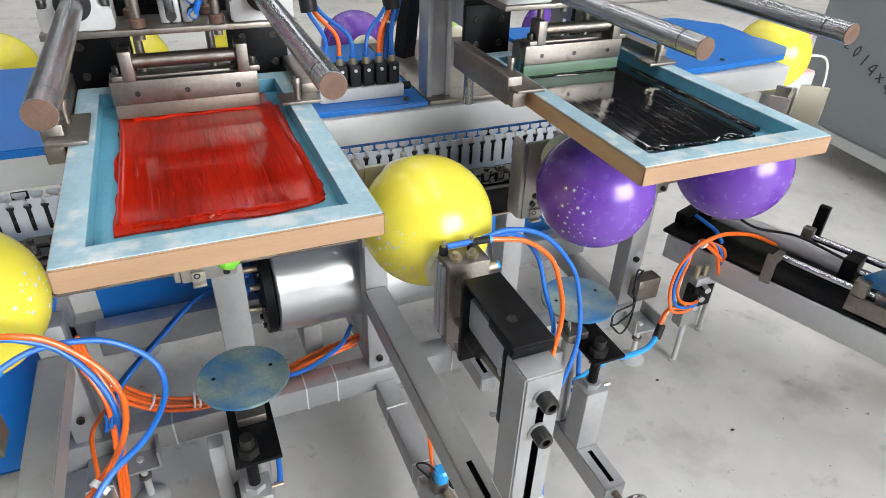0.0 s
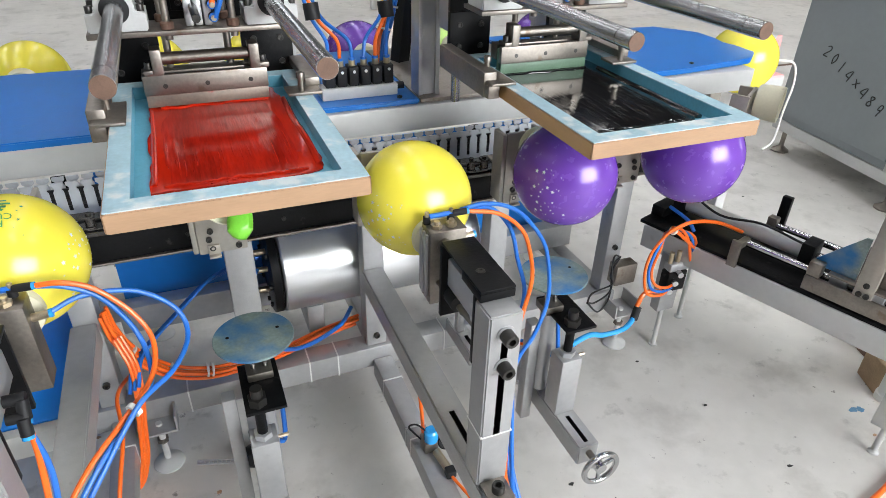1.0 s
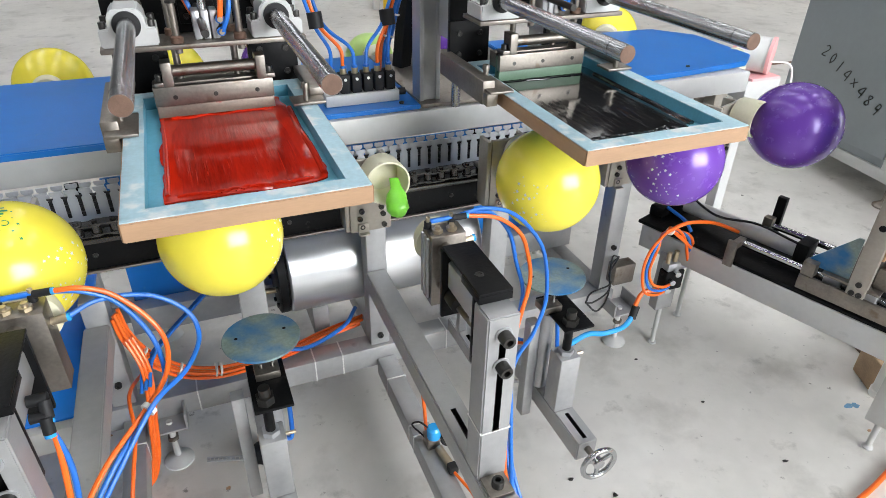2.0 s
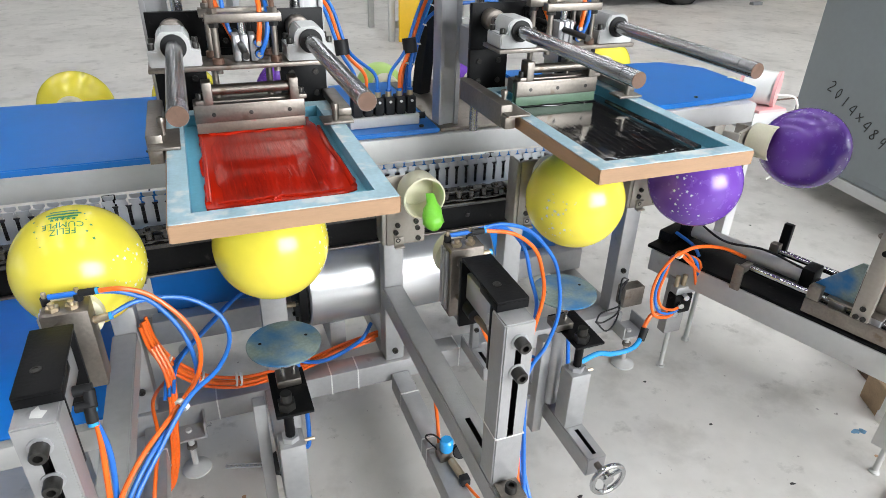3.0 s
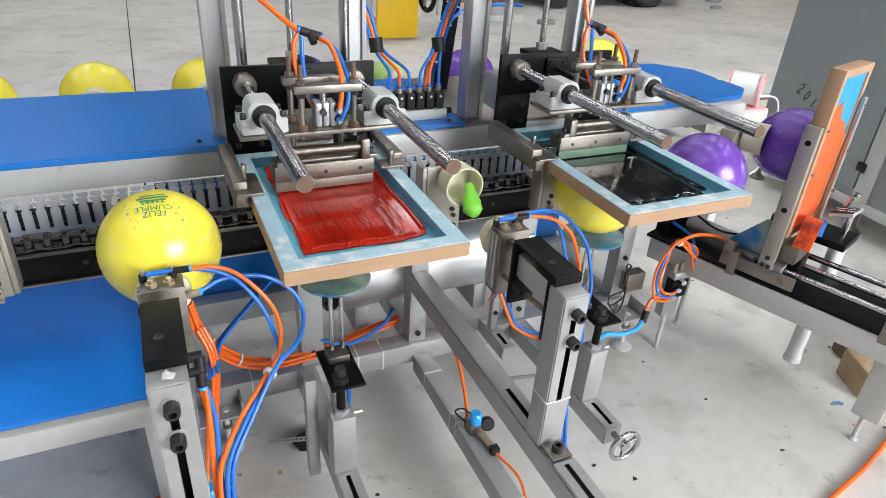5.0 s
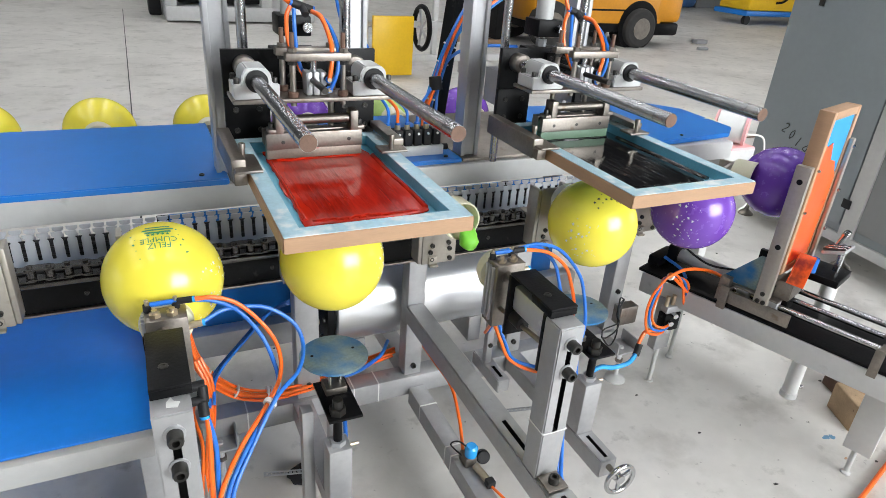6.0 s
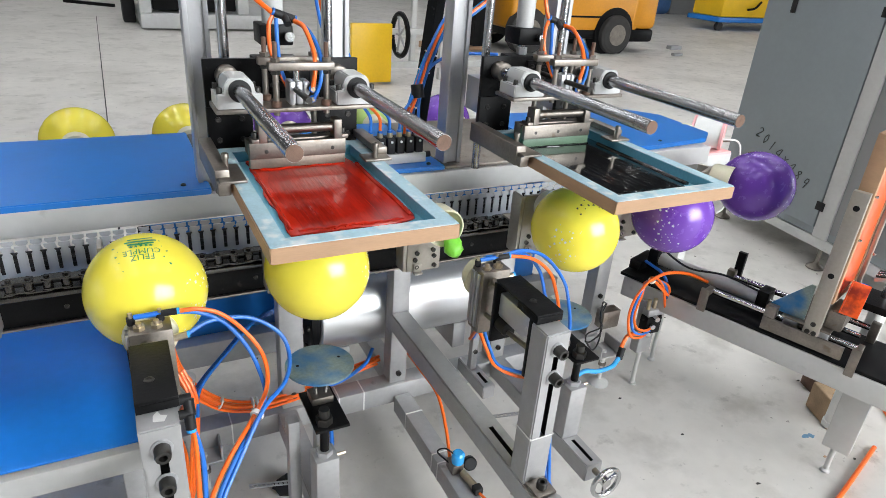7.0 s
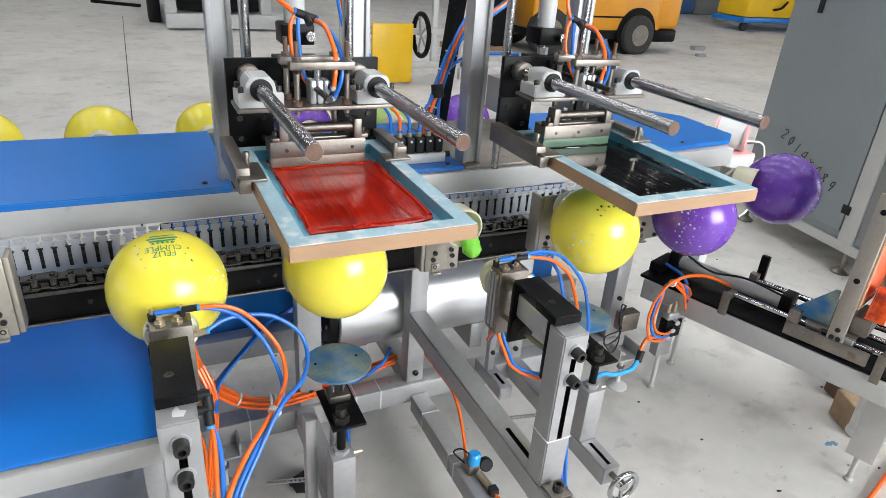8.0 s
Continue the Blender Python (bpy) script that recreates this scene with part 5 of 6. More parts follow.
for x, z in ((SX + 0.045, 0.50), (SX + 0.23, 0.50)):
    part("rail_rod", rod((x, 0.60, z), (x, 1.085, z), 0.0105, 20), CHROME, side)
    part("rail_block", box(x - (0.062 if x < SX + 0.1 else 0.014), x + (-0.051 if x < SX + 0.1 else 0.014), 1.07, 1.10, 0.437 if x < SX + 0.1 else 0.4525, 0.525, 0.002, box(x - 0.0505 if x < SX + 0.1 else x - 0.013, x + 0.013, 1.075, 1.095, 0.4925, 0.515, 0.002)), STEEL, side)
    part("rail_block", box(x - (0.062 if x < SX + 0.1 else 0.014), x + (-0.051 if x < SX + 0.1 else 0.014), 0.585, 0.612, 0.427 if x < SX + 0.1 else 0.4525, 0.525, 0.002, box(x - 0.0505 if x < SX + 0.1 else x - 0.013, x + 0.013, 0.59, 0.607, 0.4925, 0.515, 0.002)), STEEL, side)
part("drive_cylinder", rod((SX + 0.14, 0.95, 0.50), (SX + 0.14, 1.33, 0.50), 0.025, 24), PALE, side, "bare metal air cylinder")
part("cylinder_end", box(SX + 0.105, SX + 0.175, 1.331, 1.37, 0.46, 0.54, 0.004), BLACK, side)
part("cylinder_end", box(SX + 0.105, SX + 0.175, 0.91, 0.949, 0.46, 0.54, 0.004), BLACK, side)
part("cylinder_mount", box(SX + 0.06, SX + 0.2, 1.371, 1.42, 0.4525, 0.49, 0.004), BLACK, side)
part("piston_rod", rod((SX + 0.14, 0.62, 0.50), (SX + 0.14, 0.91, 0.50), 0.009, 14), CHROME, side)
part("stop_post", box(SX + 0.255, SX + 0.275, 1.06, 1.09, 0.4525, 0.59, 0.002), BLACK, side)
part("side_cable", sweep([(SX + 0.13, 1.34, 0.55), (SX + 0.09, 1.20, 0.53), (SX + 0.12, 1.08, 0.54), (SX + 0.12, 0.95, 0.53)], 0.004), RUBBER, side)
part("blue_lead", sweep([(SX + 0.07, 1.36, 0.50), (SX + 0.05, 1.28, 0.49), (SX + 0.05, 1.25, 0.46)], 0.006), HOSE, side)
# the carriage with its upright screen
slide = part("slide", box(SX + 0.008, SX + 0.26, 0.60, 0.75, 0.5245, 0.5325, 0.002), STEEL, side, "sliding carriage plate")
part("front_bar", box(SX - 0.004, SX + 0.0075, 0.549, 0.80, 0.4605, 0.507, 0.002), STEEL, slide)
for x in (SX + 0.045, SX + 0.23):
    for y in (0.605, 0.70):
        part("slide_bearing", box(x - 0.022, x + 0.022, y, y + 0.045, 0.478, 0.524, 0.003), ALU, slide)
part("corner_angle", box(SX - 0.002, SX + 0.03, 0.765, 0.80, 0.5075, 0.55, 0.002), STEEL, slide)
gus = bmesh.new()
tri = [(0.686, 0.533), (0.80, 0.533), (0.80, 0.545), (0.70, 0.66), (0.686, 0.66)]
rings = [[gus.verts.new((x, y, z)) for y, z in tri] for x in (SX + 0.026, SX + 0.032)]
for i in range(5):
    gus.faces.new((rings[0][i], rings[0][(i + 1) % 5], rings[1][(i + 1) % 5], rings[1][i]))
gus.faces.new(rings[0]), gus.faces.new(rings[1])
bmesh.ops.recalc_face_normals(gus, faces=gus.faces)
part("gusset", gus, DISC, slide, "grey gusset plate smeared with blue ink")
up0 = part("upright", box(SX - 0.002, SX + 0.022, 0.63, 0.677, 0.487, 0.995, 0.002), GROUND, slide, "tall flat steel upright")
for z, y in ((0.515, 0.643), (0.515, 0.662), (0.545, 0.652)):
    part("upright_screw", bolt((SX - 0.002, y, z), (-1, 0, 0), 0.008, 0.004), BOLT, up0)
# the bar is not drilled; black discs stand for its holes' dark insides
for z in (0.72, 0.945):
    part("upright_hole_shade", rod((SX - 0.003, 0.653, z), (SX - 0.0005, 0.653, z), 0.009, 16), BLACK, up0)
# the upright screen stands a little askew on the slide
askew = pose(SX + 0.024, 0.625, 0, 0, 0, -2)


def screen_piece(name, x0, x1, y0, y1, z0, z1, mat, label="", bevel=0.002):
    bm = box(x0, x1, y0, y1, z0, z1, bevel)
    bmesh.ops.transform(bm, matrix=askew, verts=bm.verts)
    return part(name, bm, mat, slide, label)


for x in (0.0, 0.205):
    screen_piece("screen_bar", x, x + 0.022, 0.0, 0.046, 0.62, 1.165, WOOD, "wooden screen bar")
for z in (0.62, 1.139):
    screen_piece("screen_bar", 0.0225, 0.2045, 0.0, 0.046, z, z + 0.026, WOOD, "wooden screen bar")
screen_piece("screen_mesh", 0.022, 0.205, 0.006, 0.008, 0.646, 1.139, SKYHOSE, "sky blue screen mesh", 0)
ink = bmesh.new()
face = [(0.023, 0.648), (0.204, 0.648), (0.204, 0.93), (0.16, 0.99), (0.115, 1.0), (0.085, 1.06), (0.05, 1.05), (0.023, 1.065)]
rings = [[ink.verts.new((u, y, z)) for u, z in face] for y in (0.003, 0.0055)]
for i in range(8):
    ink.faces.new((rings[0][i], rings[0][(i + 1) % 8], rings[1][(i + 1) % 8], rings[1][i]))
ink.faces.new(rings[0]), ink.faces.new(rings[1])
bmesh.ops.recalc_face_normals(ink, faces=ink.faces)
bmesh.ops.transform(ink, matrix=askew, verts=ink.verts)
part("orange_ink", ink, FLUOR, slide, "wet fluorescent orange ink")
far_bar = screen_piece("far_upright", 0.21, 0.232, -0.016, -0.004, 0.60, 1.06, GROUND, "thin steel bar along the far side of the screen")
for z in (0.74, 0.88, 1.03):
    screen_piece("clamp_screw", 0.216, 0.226, -0.026, -0.0165, z, z + 0.01, CHROME)
for z in (0.84, 0.98):
    screen_piece("clamp_screw", 0.006, 0.014, -0.010, -0.0005, z, z + 0.008, CHROME)
# the tilted blade holder in front of the screen
hold = box(-0.05, 0.1, -0.035, 0.035, -0.006, 0.006, 0.003)
bmesh.ops.transform(hold, matrix=pose(SX + 0.2, 0.53, 0.70, -18, 8, 2), verts=hold.verts)
part("blade_holder", hold, ALU, slide, "tilted steel blade holder")
for k in range(5):
    f = rod((-0.04 + 0.02 * k, -0.034, 0.007), (-0.045 + 0.02 * k, 0.03, 0.012), 0.0045, 10)
    bmesh.ops.transform(f, matrix=pose(SX + 0.2, 0.53, 0.70, -18, 8, 2), verts=f.verts)
    part("holder_pin", f, CHROME if k % 2 else BOLT, slide)
for k in range(3):
    part("air_fitting", rod((SX + 0.25 + 0.018 * k, 0.545, 0.70), (SX + 0.255 + 0.018 * k, 0.535, 0.735), 0.008, 12, bolt((SX + 0.255 + 0.018 * k, 0.535, 0.735), (0, -0.3, 1), 0.011, 0.01)), CHROME, slide)
tray = box(SX + 0.03, SX + 0.15, 0.60, 0.604, 0.0, 0.11, 0.001, box(SX + 0.03, SX + 0.034, 0.55, 0.5995, 0.0, 0.11, 0.001))
bmesh.ops.transform(tray, matrix=pose(SX + 0.03, 0.59, 0.60, 0, 22, 0) @ pose(-SX - 0.03, -0.59, 0), verts=tray.verts)
part("ink_tray", tray, FLUOR, slide, "tilted tray smeared with fluorescent orange ink")
part("base_block", prism([(SX + 0.035, 0.58), (SX + 0.15, 0.58), (SX + 0.15, 0.63), (SX + 0.035, 0.63)], 0.533, 0.598, 0.003), STEEL, slide)
part("blade_post", rod((SX + 0.3, 0.53, 0.592), (SX + 0.3, 0.53, 0.69), 0.012, 16), CHROME, slide)
part("lift_cylinder", lathe([(0.005, 0.05), (0.024, 0.05), (0.031, 0.053), (0.031, 0.075), (0.027, 0.077), (0.027, 0.55), (0.03, 0.551), (0.03, 0.58), (0.012, 0.581)], (SX + 0.3, 0.53, -0.015), "z", 24), TIE, slide, "pale vertical air cylinder hanging from the carriage")
part("cylinder_bracket", box(SX + 0.2, SX + 0.345, 0.49, 0.60, 0.5665, 0.592, 0.002), BLACK, slide)
part("cylinder_fitting", rod((SX + 0.325, 0.52, 0.075), (SX + 0.35, 0.505, 0.07), 0.008, 10), CHROME, slide)
part("blue_fitting", rod((SX + 0.21, 0.585, 0.593), (SX + 0.21, 0.585, 0.645), 0.016, 14), HOSE, slide)
side.matrix_basis = pose(SX + 0.01, SY - 0.08, 0.02, 0, 0, 19.0)
SLIDE_ROWS = [(0, 0.085), (3.5, 0.085), (3.6, 0.14), (3.75, 0.255), (3.9, 0.325), (4.1, 0.333), (5.9, 0.333), (6.0, 0.315), (6.15, 0.23), (6.3, 0.12), (6.4, 0.085), (8, 0.085)]
moving.append((slide, [(t, 0, d, 0) for t, d in SLIDE_ROWS]))

# air unit beside the leg
unit = thing("air_unit", (1.35, 1.2, 0), "small grey junction plate with air fittings and looping hoses", "air unit")
part("plate", box(1.36, 1.43, 1.17, 1.21, 0.17, 0.40, 0.003), GREY, unit)
part("valve_body", box(1.335, 1.41, 1.13, 1.169, 0.285, 0.36, 0.004), BLACK, unit)
part("valve_cap", box(1.34, 1.425, 1.135, 1.169, 0.3605, 0.389, 0.003), ALU, unit)
for i in range(3):
    part("fitting", rod((1.34 + 0.015 * i, 1.13, 0.30 + 0.03 * i), (1.335 + 0.015 * i, 1.11, 0.30 + 0.03 * i), 0.01, 12), CHROME, unit)
    part("fitting", rod((1.345 + 0.03 * i, 1.15, 0.39), (1.345 + 0.03 * i, 1.15, 0.43), 0.008, 12), BRASS, unit)
part("valve_box", box(1.17, 1.25, 1.19, 1.235, 0.31, 0.385, 0.004), STEEL, unit)
part("stand", rod((1.40, 1.19, 0.006), (1.40, 1.19, 0.17), 0.009, 12, rod((1.40, 1.19, 0.0), (1.40, 1.19, 0.006), 0.016, 14)), PALE, unit)
for mat, o in ((ORANGE, 0.0), (HOSE, 0.014), (ORANGE, 0.026)):
    part("hose", sweep([(1.40 + o, 1.12, 0.40 - o), (1.36 + o, 1.12, 0.50), (1.29, 1.11 + o, 0.552 - o), (1.225 + o, 1.11, 0.49), (1.21 + o, 1.11, 0.41), (1.235 + o, 1.11, 0.325 + o), (1.29 + o, 1.115, 0.295 + o), (1.33 + o, 1.118, 0.30 + o)], 0.0048), mat, unit)
part("hose", sweep([(1.27, 1.11, 0.545), (1.34, 1.10, 0.57), (1.44, 1.09, 0.555), (1.53, 1.07, 0.515)], 0.006), ORANGE, unit, "orange air hose")
part("hose", sweep([(1.29, 1.12, 0.55), (1.36, 1.12, 0.49), (1.44, 1.12, 0.425), (1.52, 1.13, 0.415)], 0.006), ORANGE, unit, "orange air hose")
part("hose", sweep([(1.30, 1.118, 0.31), (1.24, 1.12, 0.315), (1.205, 1.11, 0.27)], 0.0075), ORANGE, unit, "orange air hose")
part("hose", sweep([(1.20, 1.10, 0.245), (1.15, 1.08, 0.225), (1.05, 1.05, 0.25), (0.97, 1.03, 0.285), (0.86, 0.98, 0.31), (0.79, 0.95, 0.33)], 0.0085), SKYHOSE, unit, "sky blue air hose")
part("hose_joint", rod((1.212, 1.108, 0.275), (1.195, 1.098, 0.235), 0.013, 12), RUBBER, unit)
part("hose_tie", rod((1.287, 1.115, 0.545), (1.293, 1.115, 0.54), 0.014, 12), TIE, unit)
for i in range(3):
    part("wire", sweep([(0.92, 1.0, 0.44), (0.99, 1.03 + 0.02 * i, 0.37 + 0.02 * i), (1.08, 1.10, 0.36 + 0.02 * i), (1.12, 1.16, 0.45 - 0.03 * i), (1.18, 1.2, 0.42)], 0.0028, 6), RUBBER, unit)

# hoses under the front of the frame
lh = thing("floor_hose_bundle", (-0.15, 1.2, 0.25), "tied bundle of orange and blue hoses along the lower rail", "hose bundle")
for i in range(6):
    o = Vector((0.003 * i, 0.011 * (i % 3) - 0.01, 0.0105 * (i // 3) + 0.004 * (i % 2)))
    part("hose", sweep([o + Vector(p) for p in ((-0.318, 1.27, 0.53), (-0.305, 1.26, 0.46), (-0.272, 1.26, 0.385), (-0.203, 1.262, 0.31), (-0.115, 1.265, 0.272), (-0.021, 1.275, 0.262), (0.1, 1.31, 0.25), (0.21, 1.36, 0.24), (0.34, 1.38, 0.25))], 0.0048), ORANGE, lh, "orange air hose")
for i in range(3):
    o = Vector((0.008 * i, 0.004 * i, 0.002 * i))
    part("hose", sweep([o + Vector(p) for p in ((-0.30, 1.24, 0.47), (-0.278, 1.21, 0.40), (-0.28, 1.195, 0.32), (-0.294, 1.19, 0.22), (-0.315, 1.18, 0.08), (-0.36, 1.15, 0.012), (-0.5, 1.1, 0.01))], 0.0048), ORANGE, lh, "orange air hose")
for i in range(3):
    o = Vector((0.012 * i, 0, 0.008 * i))
    part("hose", sweep([o + Vector(p) for p in ((-0.29, 1.18, 0.34), (-0.268, 1.25, 0.386), (-0.163, 1.35, 0.432), (-0.06, 1.43, 0.47), (0.07, 1.47, 0.48))], 0.0048), HOSE, lh)
for p, d in (((-0.278, 1.262, 0.41), (0.25, 0, -0.6)), ((-0.2, 1.265, 0.322), (0.5, 0, -0.35)), ((-0.108, 1.27, 0.286), (1, 0.05, -0.2)), ((-0.095, 1.27, 0.284), (1, 0.05, -0.2))):
    part("hose_tie", rod(Vector(p), Vector(p) + 0.005 * Vector(d).normalized(), 0.0205, 14), TIE, lh)
part("hose_loop", sweep([(0.075, 1.44, 0.47), (0.02, 1.36, 0.43), (0.035, 1.30, 0.33), (0.14, 1.28, 0.28), (0.28, 1.35, 0.27), (0.34, 1.42, 0.28)], 0.0065), HOSE, None, "blue air hose looping from the tank end", category="hose")

for i, mat in enumerate((ORANGE, HOSE)):
    o = 0.012 * i
    part("hose_curve", sweep([(0.60 + o, 1.2, 0.40), (0.565 + o, 1.1, 0.50 + o), (0.575 + o, 1.06, 0.46), (0.61 + o, 1.05, 0.39), (0.69 + o, 1.03, 0.34 + o), (0.75, 0.99, 0.35)], 0.0055), mat, None, ("orange" if i == 0 else "blue") + " air hose curving down beside the lift", category="hose")
sb = thing("slotted_bracket", (0.62, 1.15, 0.222), "short slotted grey tube bracket on the lower rail", "bracket")
part("tube", slotted(0.605, 0.65, 1.09, 1.274, 0.225, 0.275, "top", 1.11, 1.17, 0.012), (GREY, BLACK), sb)
part("upright", box(0.608, 0.632, 1.19, 1.215, 0.2755, 0.46, 0.003), GREY, sb)
part("screw", bolt((0.62, 1.19, 0.35), (0, -1, 0), 0.008, 0.006), BOLT, sb)

# ---- at the right end of the deck ----
pk = thing("pink_reel", (2.0, 1.6, 0.7), "clear plastic reel box with pink ends on a bracket", "reel")
part("end_disc", rod((2.055, 1.60, 0.90), (2.062, 1.59, 0.90), 0.07, 32), PINK, pk)
part("end_disc", rod((1.985, 1.70, 0.90), (1.99, 1.692, 0.90), 0.07, 32), PINK, pk)
part("drum", rod((1.99, 1.692, 0.90), (2.055, 1.60, 0.90), 0.066, 32), TIE, pk)
part("bracket", box(1.96, 2.10, 1.56, 1.72, 0.818, 0.829, 0.002), PINK, pk)
part("stand", box(1.95, 2.12, 1.57, 1.72, 0.74, 0.8175, 0.004), PALE, pk)
part("post", box(2.0, 2.05, 1.62, 1.67, 0.0, 0.7395, 0.004), PALE, pk)
part("wire", sweep([(2.06, 1.59, 0.88), (2.13, 1.56, 0.87), (2.14, 1.54, 0.8), (2.08, 1.50, 0.7), (2.05, 1.48, 0.6), (1.98, 1.46, 0.58)], 0.004), TIE, pk)
part("sprocket_guard", prism([(1.302, 1.24), (1.45, 1.26), (1.57, 1.36), (1.63, 1.52), (1.63, 1.68), (1.57, 1.84), (1.45, 1.95), (-2.6, 1.97), (-2.6, 1.905), (1.302, 1.905)], 0.715, 0.755, 0.003), PALE, None, "grey guide track along the back of the chain", category="guide track")

# ---- grey cabinet ----
CX, CY = 3.27, 2.36
cab = thing("electric_cabinet", (CX, CY, 0), "tall grey steel cabinet on feet with marker writing", "cabinet")
part("body", box(CX - 0.145, CX + 1.5, CY, CY + 0.7, 0.2, 2.2, 0.006), CABINET, cab)
part("door", box(CX - 0.125, CX + 0.655, CY - 0.02, CY - 0.001, 0.25, 2.17, 0.004), CABINET, cab)
part("door_seam", box(CX + 0.656, CX + 0.662, CY - 0.004, CY - 0.001, 0.25, 2.17, 0), RUBBER, cab)
part("corner_post", box(CX + 0.663, CX + 0.755, CY - 0.02, CY - 0.001, 0.2005, 2.19, 0.004), PALE, cab)
part("side_panel", box(CX + 0.757, CX + 1.49, CY - 0.008, CY - 0.001, 0.25, 2.17, 0.003), HALLWALL, cab)
part("base_rail", box(CX - 0.145, CX + 1.5, CY - 0.01, CY + 0.7, 0.14, 0.1995, 0.004), PALE, cab)
for z in (0.355, 1.4):
    part("hinge", box(CX + 0.632, CX + 0.685, CY - 0.028, CY - 0.0205, z, z + 0.05, 0.002), RUBBER, cab)
part("handle", box(CX + 0.07, CX + 0.10, CY - 0.035, CY - 0.0205, 1.36, 1.5, 0.004), RUBBER, cab)
for x, y in ((CX - 0.085, CY + 0.05), (CX + 0.70, CY + 0.05), (CX + 1.44, CY + 0.05), (CX - 0.085, CY + 0.62), (CX + 1.44, CY + 0.62)):
    part("levelling_foot", lathe([(0.05, 0), (0.05, 0.008), (0.02, 0.03), (0.014, 0.04), (0.014, 0.16)], (x, y, 0), "z", 16), STEEL, cab)
# marker strokes of 2014X489, each on a 1 by 2 field
STROKES = ["0,1.6 .5,2 .9,1.5 .1,0 1,.2", ".5,0 .1,1 .5,2 .9,1 .5,0", ".5,2 .5,0", ".9,0 .8,2 0,.7 1,.7", "0,1.6 1,.4|1,1.6 0,.4", ".9,0 .8,2 0,.7 1,.7", ".6,1.9 .1,1.5 .9,.5 .4,0 .1,.4 .8,1.6 .6,1.9", ".9,1.2 .3,1 .4,1.9 .9,1.8 .8,0"]
bm = bmesh.new()
down = math.radians(-24)
for n, glyph in enumerate(STROKES):
    for line in glyph.split("|"):
        pts = []
        for q in line.split():
            u, v = (float(c) for c in q.split(","))
            x, z = 0.0655 * n + 0.03 * u, 0.031 * v
            pts.append((CX + 0.07 + x * math.cos(down) - z * math.sin(down), CY - 0.021, 0.635 + x * math.sin(down) + z * math.cos(down)))
        sweep(pts, 0.003, 6, 4, bm)
part("marker_writing", bm, MARKER, cab, "slanting black marker writing")
cab.matrix_basis = pose(CX, CY, 0, 0, 0, -97)

# ---- clutter on the floor ----
brk = box(-0.055, 0.055, 0.0, 0.15, 0.0, 0.12, 0.008, seg=3)
for v in brk.verts:
    v.co += Vector((noise.noise(v.co * 40), noise.noise(v.co * 40 + Vector((5, 2, 0))), 0)) * 0.006
bmesh.ops.transform(brk, matrix=pose(1.965, 0.652, 0, 0, 0, -26), verts=brk.verts)
part("brick", brk, BRICK, None, "pitted tan clay brick standing on the floor", category="brick")
blk = box(-0.05, 0.06, -0.04, 0.05, 0.0, 0.10, 0.006)
bmesh.ops.transform(blk, matrix=pose(2.13, 0.86, 0, 0, 0, -20), verts=blk.verts)
part("wood_block", blk, RUST, None, "dark brown timber block beside the brick", category="block")
part("floor_hose", sweep([(1.996, 0.536, 0.008), (1.646, 0.436, 0.008), (1.499, 0.404, 0.008), (1.372, 0.375, 0.008), (1.145, 0.286, 0.008), (0.772, -0.125, 0.008)], 0.008), ORANGE, None, "orange air hose lying on the concrete", category="hose")
gl = lathe([(0.005, 0.0), (0.04, 0.004), (0.05, 0.016), (0.035, 0.03), (0.01, 0.034)], (0, 0, 0), "z", 20)
for v in gl.verts:
    v.co += Vector((noise.noise(v.co * 30), noise.noise(v.co * 30 + Vector((3, 1, 0))), 0.5 * noise.noise(v.co * 40))) * 0.02
    v.co.z = max(v.co.z, 0.001)
bmesh.ops.transform(gl, matrix=pose(-0.03, 1.17, 0, 0, 0, 20), verts=gl.verts)
part("rag", gl, RUBBER, None, "crumpled black rag on the concrete", category="rag")
rng = random.Random(21)
for k in range(46):
    x, y = rng.uniform(-0.6, 3.2), rng.uniform(-0.1, 2.4)
    s = rng.uniform(0.003, 0.009)
    bm = prism([(x + s * math.cos(a) * rng.uniform(0.5, 1.6), y + s * math.sin(a) * rng.uniform(0.4, 1.2)) for a in (0.3, 1.3, 2.5, 3.6, 4.8, 5.7)], 0.0, rng.uniform(0.0008, 0.003))
    part("litter_chip", bm, BOLT if k % 3 else WOOD, None, "small dark chip of litter on the concrete", category="litter", group="litter on the floor")
for x, y, s in ((1.80, 0.685, 0.035), (0.72, 0.34, 0.03)):
    for q in range(3):
        u, v, r = x + rng.uniform(-s, s), y + rng.uniform(-s, s) * 0.5, s * rng.uniform(0.15, 0.5)
        part("paint_spot", prism([(u + r * math.cos(a) * rng.uniform(0.6, 1.5), v + r * 0.6 * math.sin(a) * rng.uniform(0.6, 1.3)) for a in (0.2, 0.6, 1.0, 1.4, 1.9, 2.4, 2.8, 3.3, 3.8, 4.3, 4.8, 5.3, 5.8)], 0.0, 0.0007), FADED, None, "splash of blue paint on the concrete", category="paint spot", group="paint spots on the floor")
part("floor_cable", sweep([(2.0, -0.5, 0.006), (2.05, 0.2, 0.006), (2.3, 0.7, 0.006), (2.9, 1.0, 0.006)], 0.006), ORANGE, None, "orange cable lying on the floor", category="cable")

# ---- far things in the hall ----
fk = thing("forklift", (7.9, 9.2, 0), "orange-yellow counterbalance forklift parked in the hall", "forklift")
part("body", box(5.6, 8.3, 8.95, 10.1, 0.38, 1.1, 0.06, seg=3), FORK, fk)
part("wheel_arch", rod((7.75, 8.935, 0.36), (7.75, 9.2, 0.36), 0.42, 32), BLACK, fk)
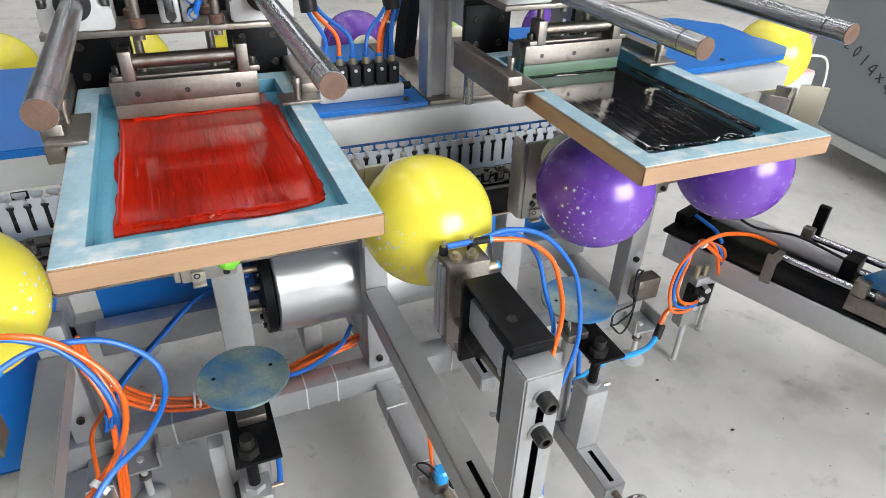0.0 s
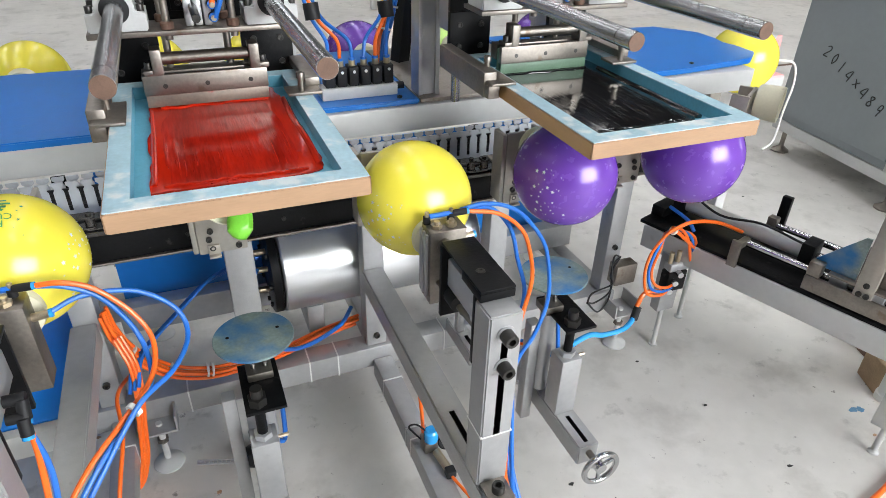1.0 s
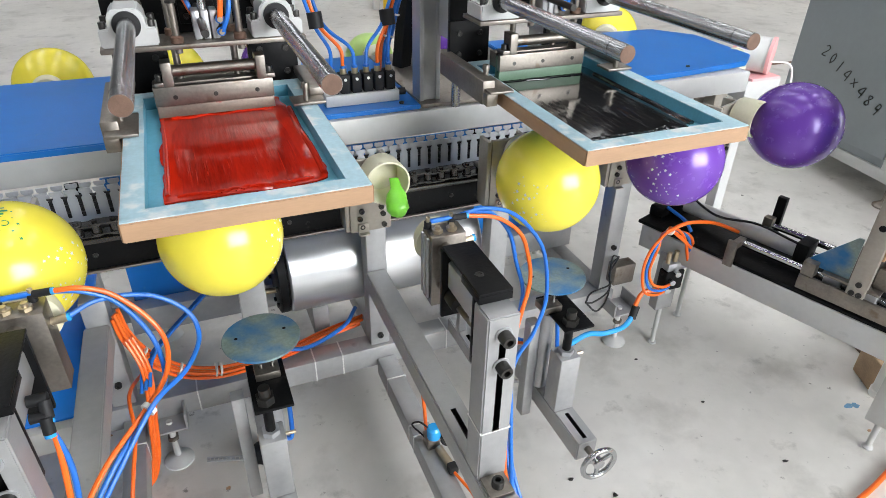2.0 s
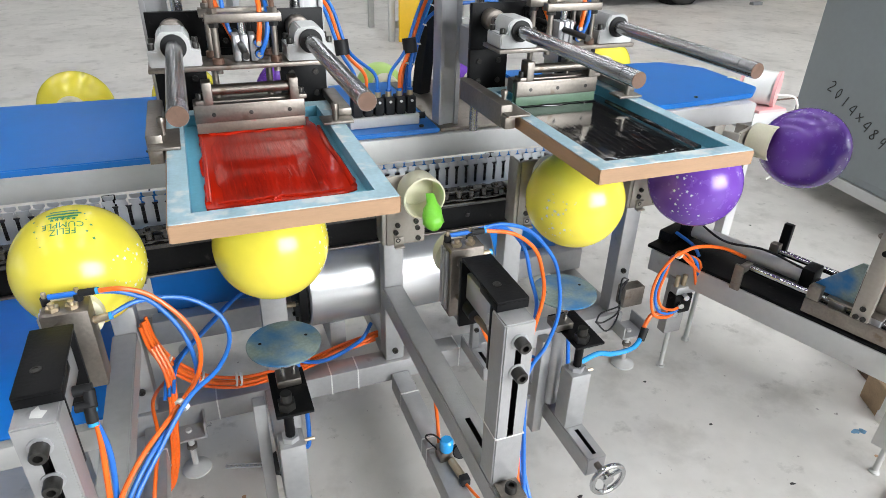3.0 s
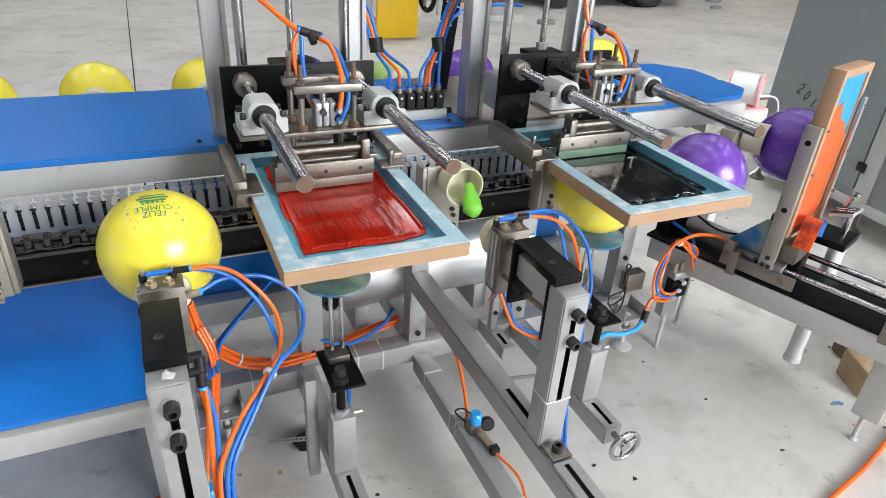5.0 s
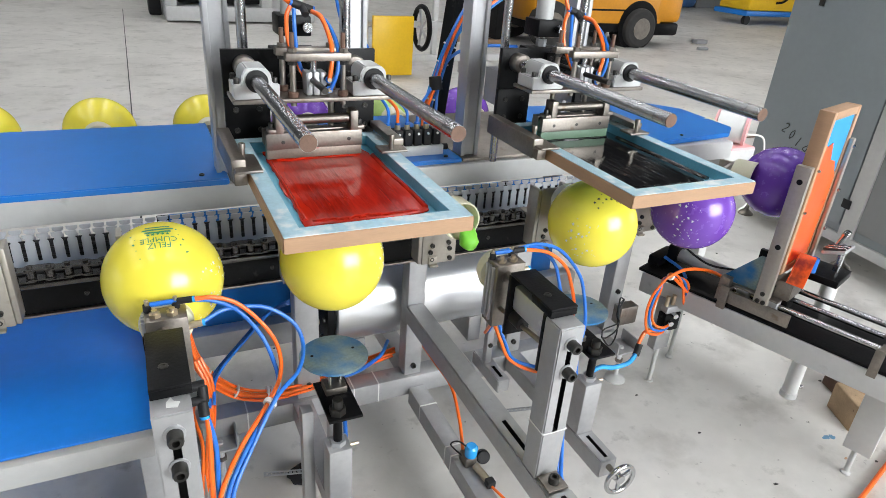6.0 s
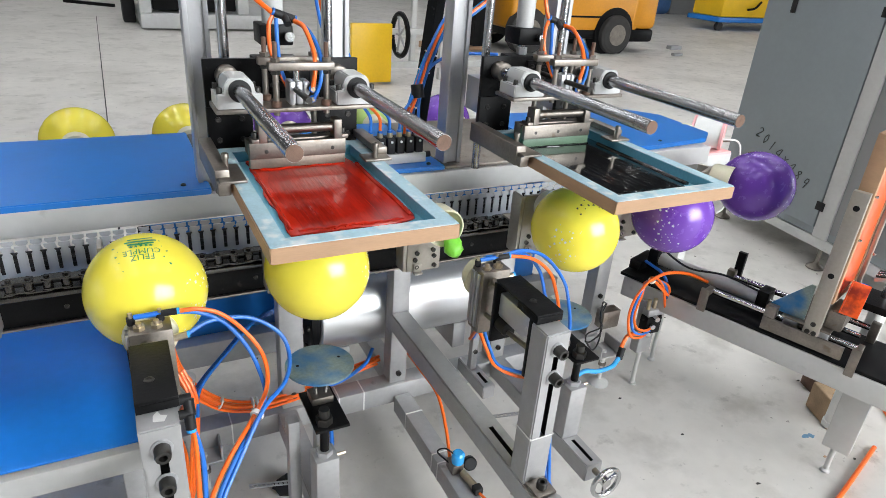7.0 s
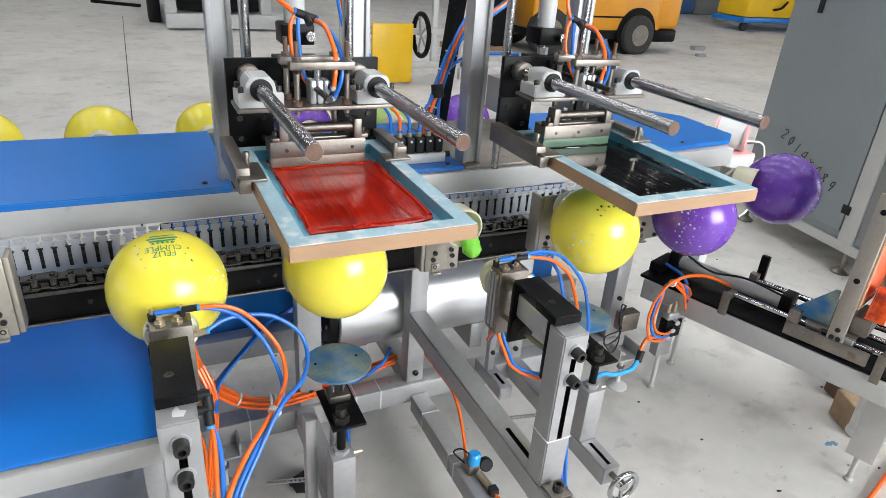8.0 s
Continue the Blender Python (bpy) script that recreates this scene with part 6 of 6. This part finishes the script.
part("counterweight", box(8.12, 8.72, 8.93, 10.12, 0.42, 1.15, 0.1, seg=3), FORK, fk)
part("skirt", box(5.7, 8.4, 8.97, 10.08, 0.25, 0.41, 0.02), BLACK, fk)
part("stripe", box(5.62, 8.0, 8.94, 8.949, 0.60, 0.63, 0), BLACK, fk)
part("counterweight_skirt", box(8.12, 8.7, 8.94, 10.11, 0.2, 0.42, 0.05), BLACK, fk)
for x, r in ((7.75, 0.33), (5.9, 0.37)):
    for y in (8.82, 10.0):
        w = part("wheel", lathe([(0.5 * r, y), (0.85 * r, y + 0.0), (0.97 * r, y + 0.03), (r, y + 0.06), (r, y + 0.2), (0.9 * r, y + 0.24)], (x, 0, r), "y", 36), TYRE, fk)
        part("rim", lathe([(0.1 * r, y - 0.002), (0.2 * r, y - 0.004), (0.3 * r, y + 0.02), (0.5 * r, y + 0.02), (0.54 * r, y - 0.004)], (x, 0, r), "y", 24), STEEL, w)
part("mast", box(5.0, 5.2, 9.1, 10.0, 0.1, 2.4, 0.02), BLACK, fk)
for x in (5.6, 7.9):
    for y in (9.1, 9.9):
        part("guard_post", box(x, x + 0.07, y, y + 0.07, 1.1, 2.1, 0.01), BLACK, fk)
part("guard_roof", box(5.5, 8.0, 9.05, 10.02, 2.1, 2.16, 0.02), BLACK, fk)
part("seat", box(6.7, 7.3, 9.3, 9.8, 1.1, 1.5, 0.08), RUBBER, fk)

mc = thing("yellow_machine", (2.6, 7.2, 0), "grey welded machine with a yellow side guard and spoked wheel", "machine")
part("guard", box(2.16, 2.66, 6.9, 6.95, 0.03, 0.70, 0.008), SAFETY, mc, "yellow enamel side guard")
for x in (2.1, 3.4):
    for y in (7.1, 8.0):
        part("leg", box(x, x + 0.07, y, y + 0.07, 0, 1.3, 0.005), PALE, mc)
part("top_rail", box(2.0, 3.5, 7.1, 7.17, 1.1, 1.18, 0.005), PALE, mc)
part("lower_rail", box(2.17, 4.2, 7.1, 7.17, 0.15, 0.23, 0.005), PALE, mc)
part("middle_rail", box(2.17, 3.4, 7.1, 7.17, 0.55, 0.62, 0.005), PALE, mc)
pts = [Vector((2.80, 7.0 + 0.24 * math.cos(2 * math.pi * k / 32), 0.56 + 0.24 * math.sin(2 * math.pi * k / 32))) for k in range(33)]
wh = part("fly_wheel", sweep(pts, 0.03, 8, flat=True), BLACK, mc)
for k in range(5):
    a = k * 2 * math.pi / 5
    part("spoke", rod((2.80, 7.0, 0.56), (2.80, 7.0 + 0.24 * math.cos(a), 0.56 + 0.24 * math.sin(a)), 0.015, 8), ALU, wh)

fm = thing("white_frame_machine", (0.9, 11.7, 0), "white painted machine with a dark window", "machine")
part("body", box(0.2, 2.6, 11.28, 12.6, 0.03, 0.26, 0.02), WHITE, fm)
part("post", box(0.2, 0.38, 11.28, 11.46, 0.2605, 2.2, 0.02), WHITE, fm)
part("post", box(1.7, 1.88, 11.28, 11.46, 0.2605, 2.2, 0.02), WHITE, fm)
part("panel", box(0.4, 1.69, 11.4, 12.5, 0.30, 2.2, 0.02), BLACK, fm)
part("middle_rail", box(0.381, 1.699, 11.3, 11.39, 0.62, 0.68, 0.01), PALE, fm)
part("drive", box(-0.02, 0.18, 12.2, 12.7, 0.0, 1.1, 0.03), RUBBER, fm)
bar = box(-0.55, 0.55, -0.03, 0.03, 0.0, 0.06, 0.004)
bmesh.ops.transform(bar, matrix=pose(-0.53, 14.8, 0, 0, 0, -37), verts=bar.verts)
part("floor_bar", bar, BLACK, None, "dark steel bar lying on the floor", category="bar")

ym = thing("yellow_cart", (15.2, 12.3, 0), "yellow and blue machine cart far off in the hall", "machine")
part("body", box(14.1, 16.5, 12.2, 13.2, 0.35, 1.9, 0.04), SAFETY, ym)
part("base", box(14.0, 16.6, 12.15, 13.25, 0.22, 0.345, 0.02), BLUE, ym)
for x in (14.2, 16.3):
    part("caster", rod((x, 12.25, 0.11), (x, 12.35, 0.11), 0.11, 20), TYRE, ym)
part("handle", sweep([(15.0, 12.16, 0.55), (15.2, 12.1, 0.6), (15.45, 12.16, 0.75)], 0.03), BLACK, ym)
tp = thing("covered_stack", (10.5, 16.5, 0), "stack under a blue tarpaulin by the hall side", "stack")
part("cover", box(13.6, 16.2, 16, 17.5, 0.0, 1.3, 0.2, seg=3), DARKBLUE, tp)
part("crate", box(16.3, 18.5, 16.2, 17.4, 0.0, 1.2, 0.03), HALLWALL, tp)
for x, y, s in ((9.6, 9.3, 0.14), (9.0, 8.6, 0.1), (4.3, 9.5, 0.2), (5.0, 9.3, 0.15), (4.8, 7.6, 0.12)):
    part("offcut", box(x, x + s * 2, y, y + s, 0, s * 0.5, 0.01), HALLWALL if s < 0.15 else WOOD, None, "loose offcut lying on the floor", category="offcut")
part("floor_line", box(-8, 7, 3.9, 3.94, 0.0, 0.0012, 0), RUST, None, "faded orange line on the concrete", category="floor line", kind="structure")
part("floor_joint", box(-0.432, -0.422, 2.4, 13, 0.0, 0.0008, 0), BLACK, None, "dark joint in the concrete", category="floor joint", kind="structure")


def motions():
    for ob, rows in moving:
        walk(ob, [(r[0], r[1]) if isinstance(r[1], Matrix) else (r[0], pose(*r[1:])) for r in rows])


motions()
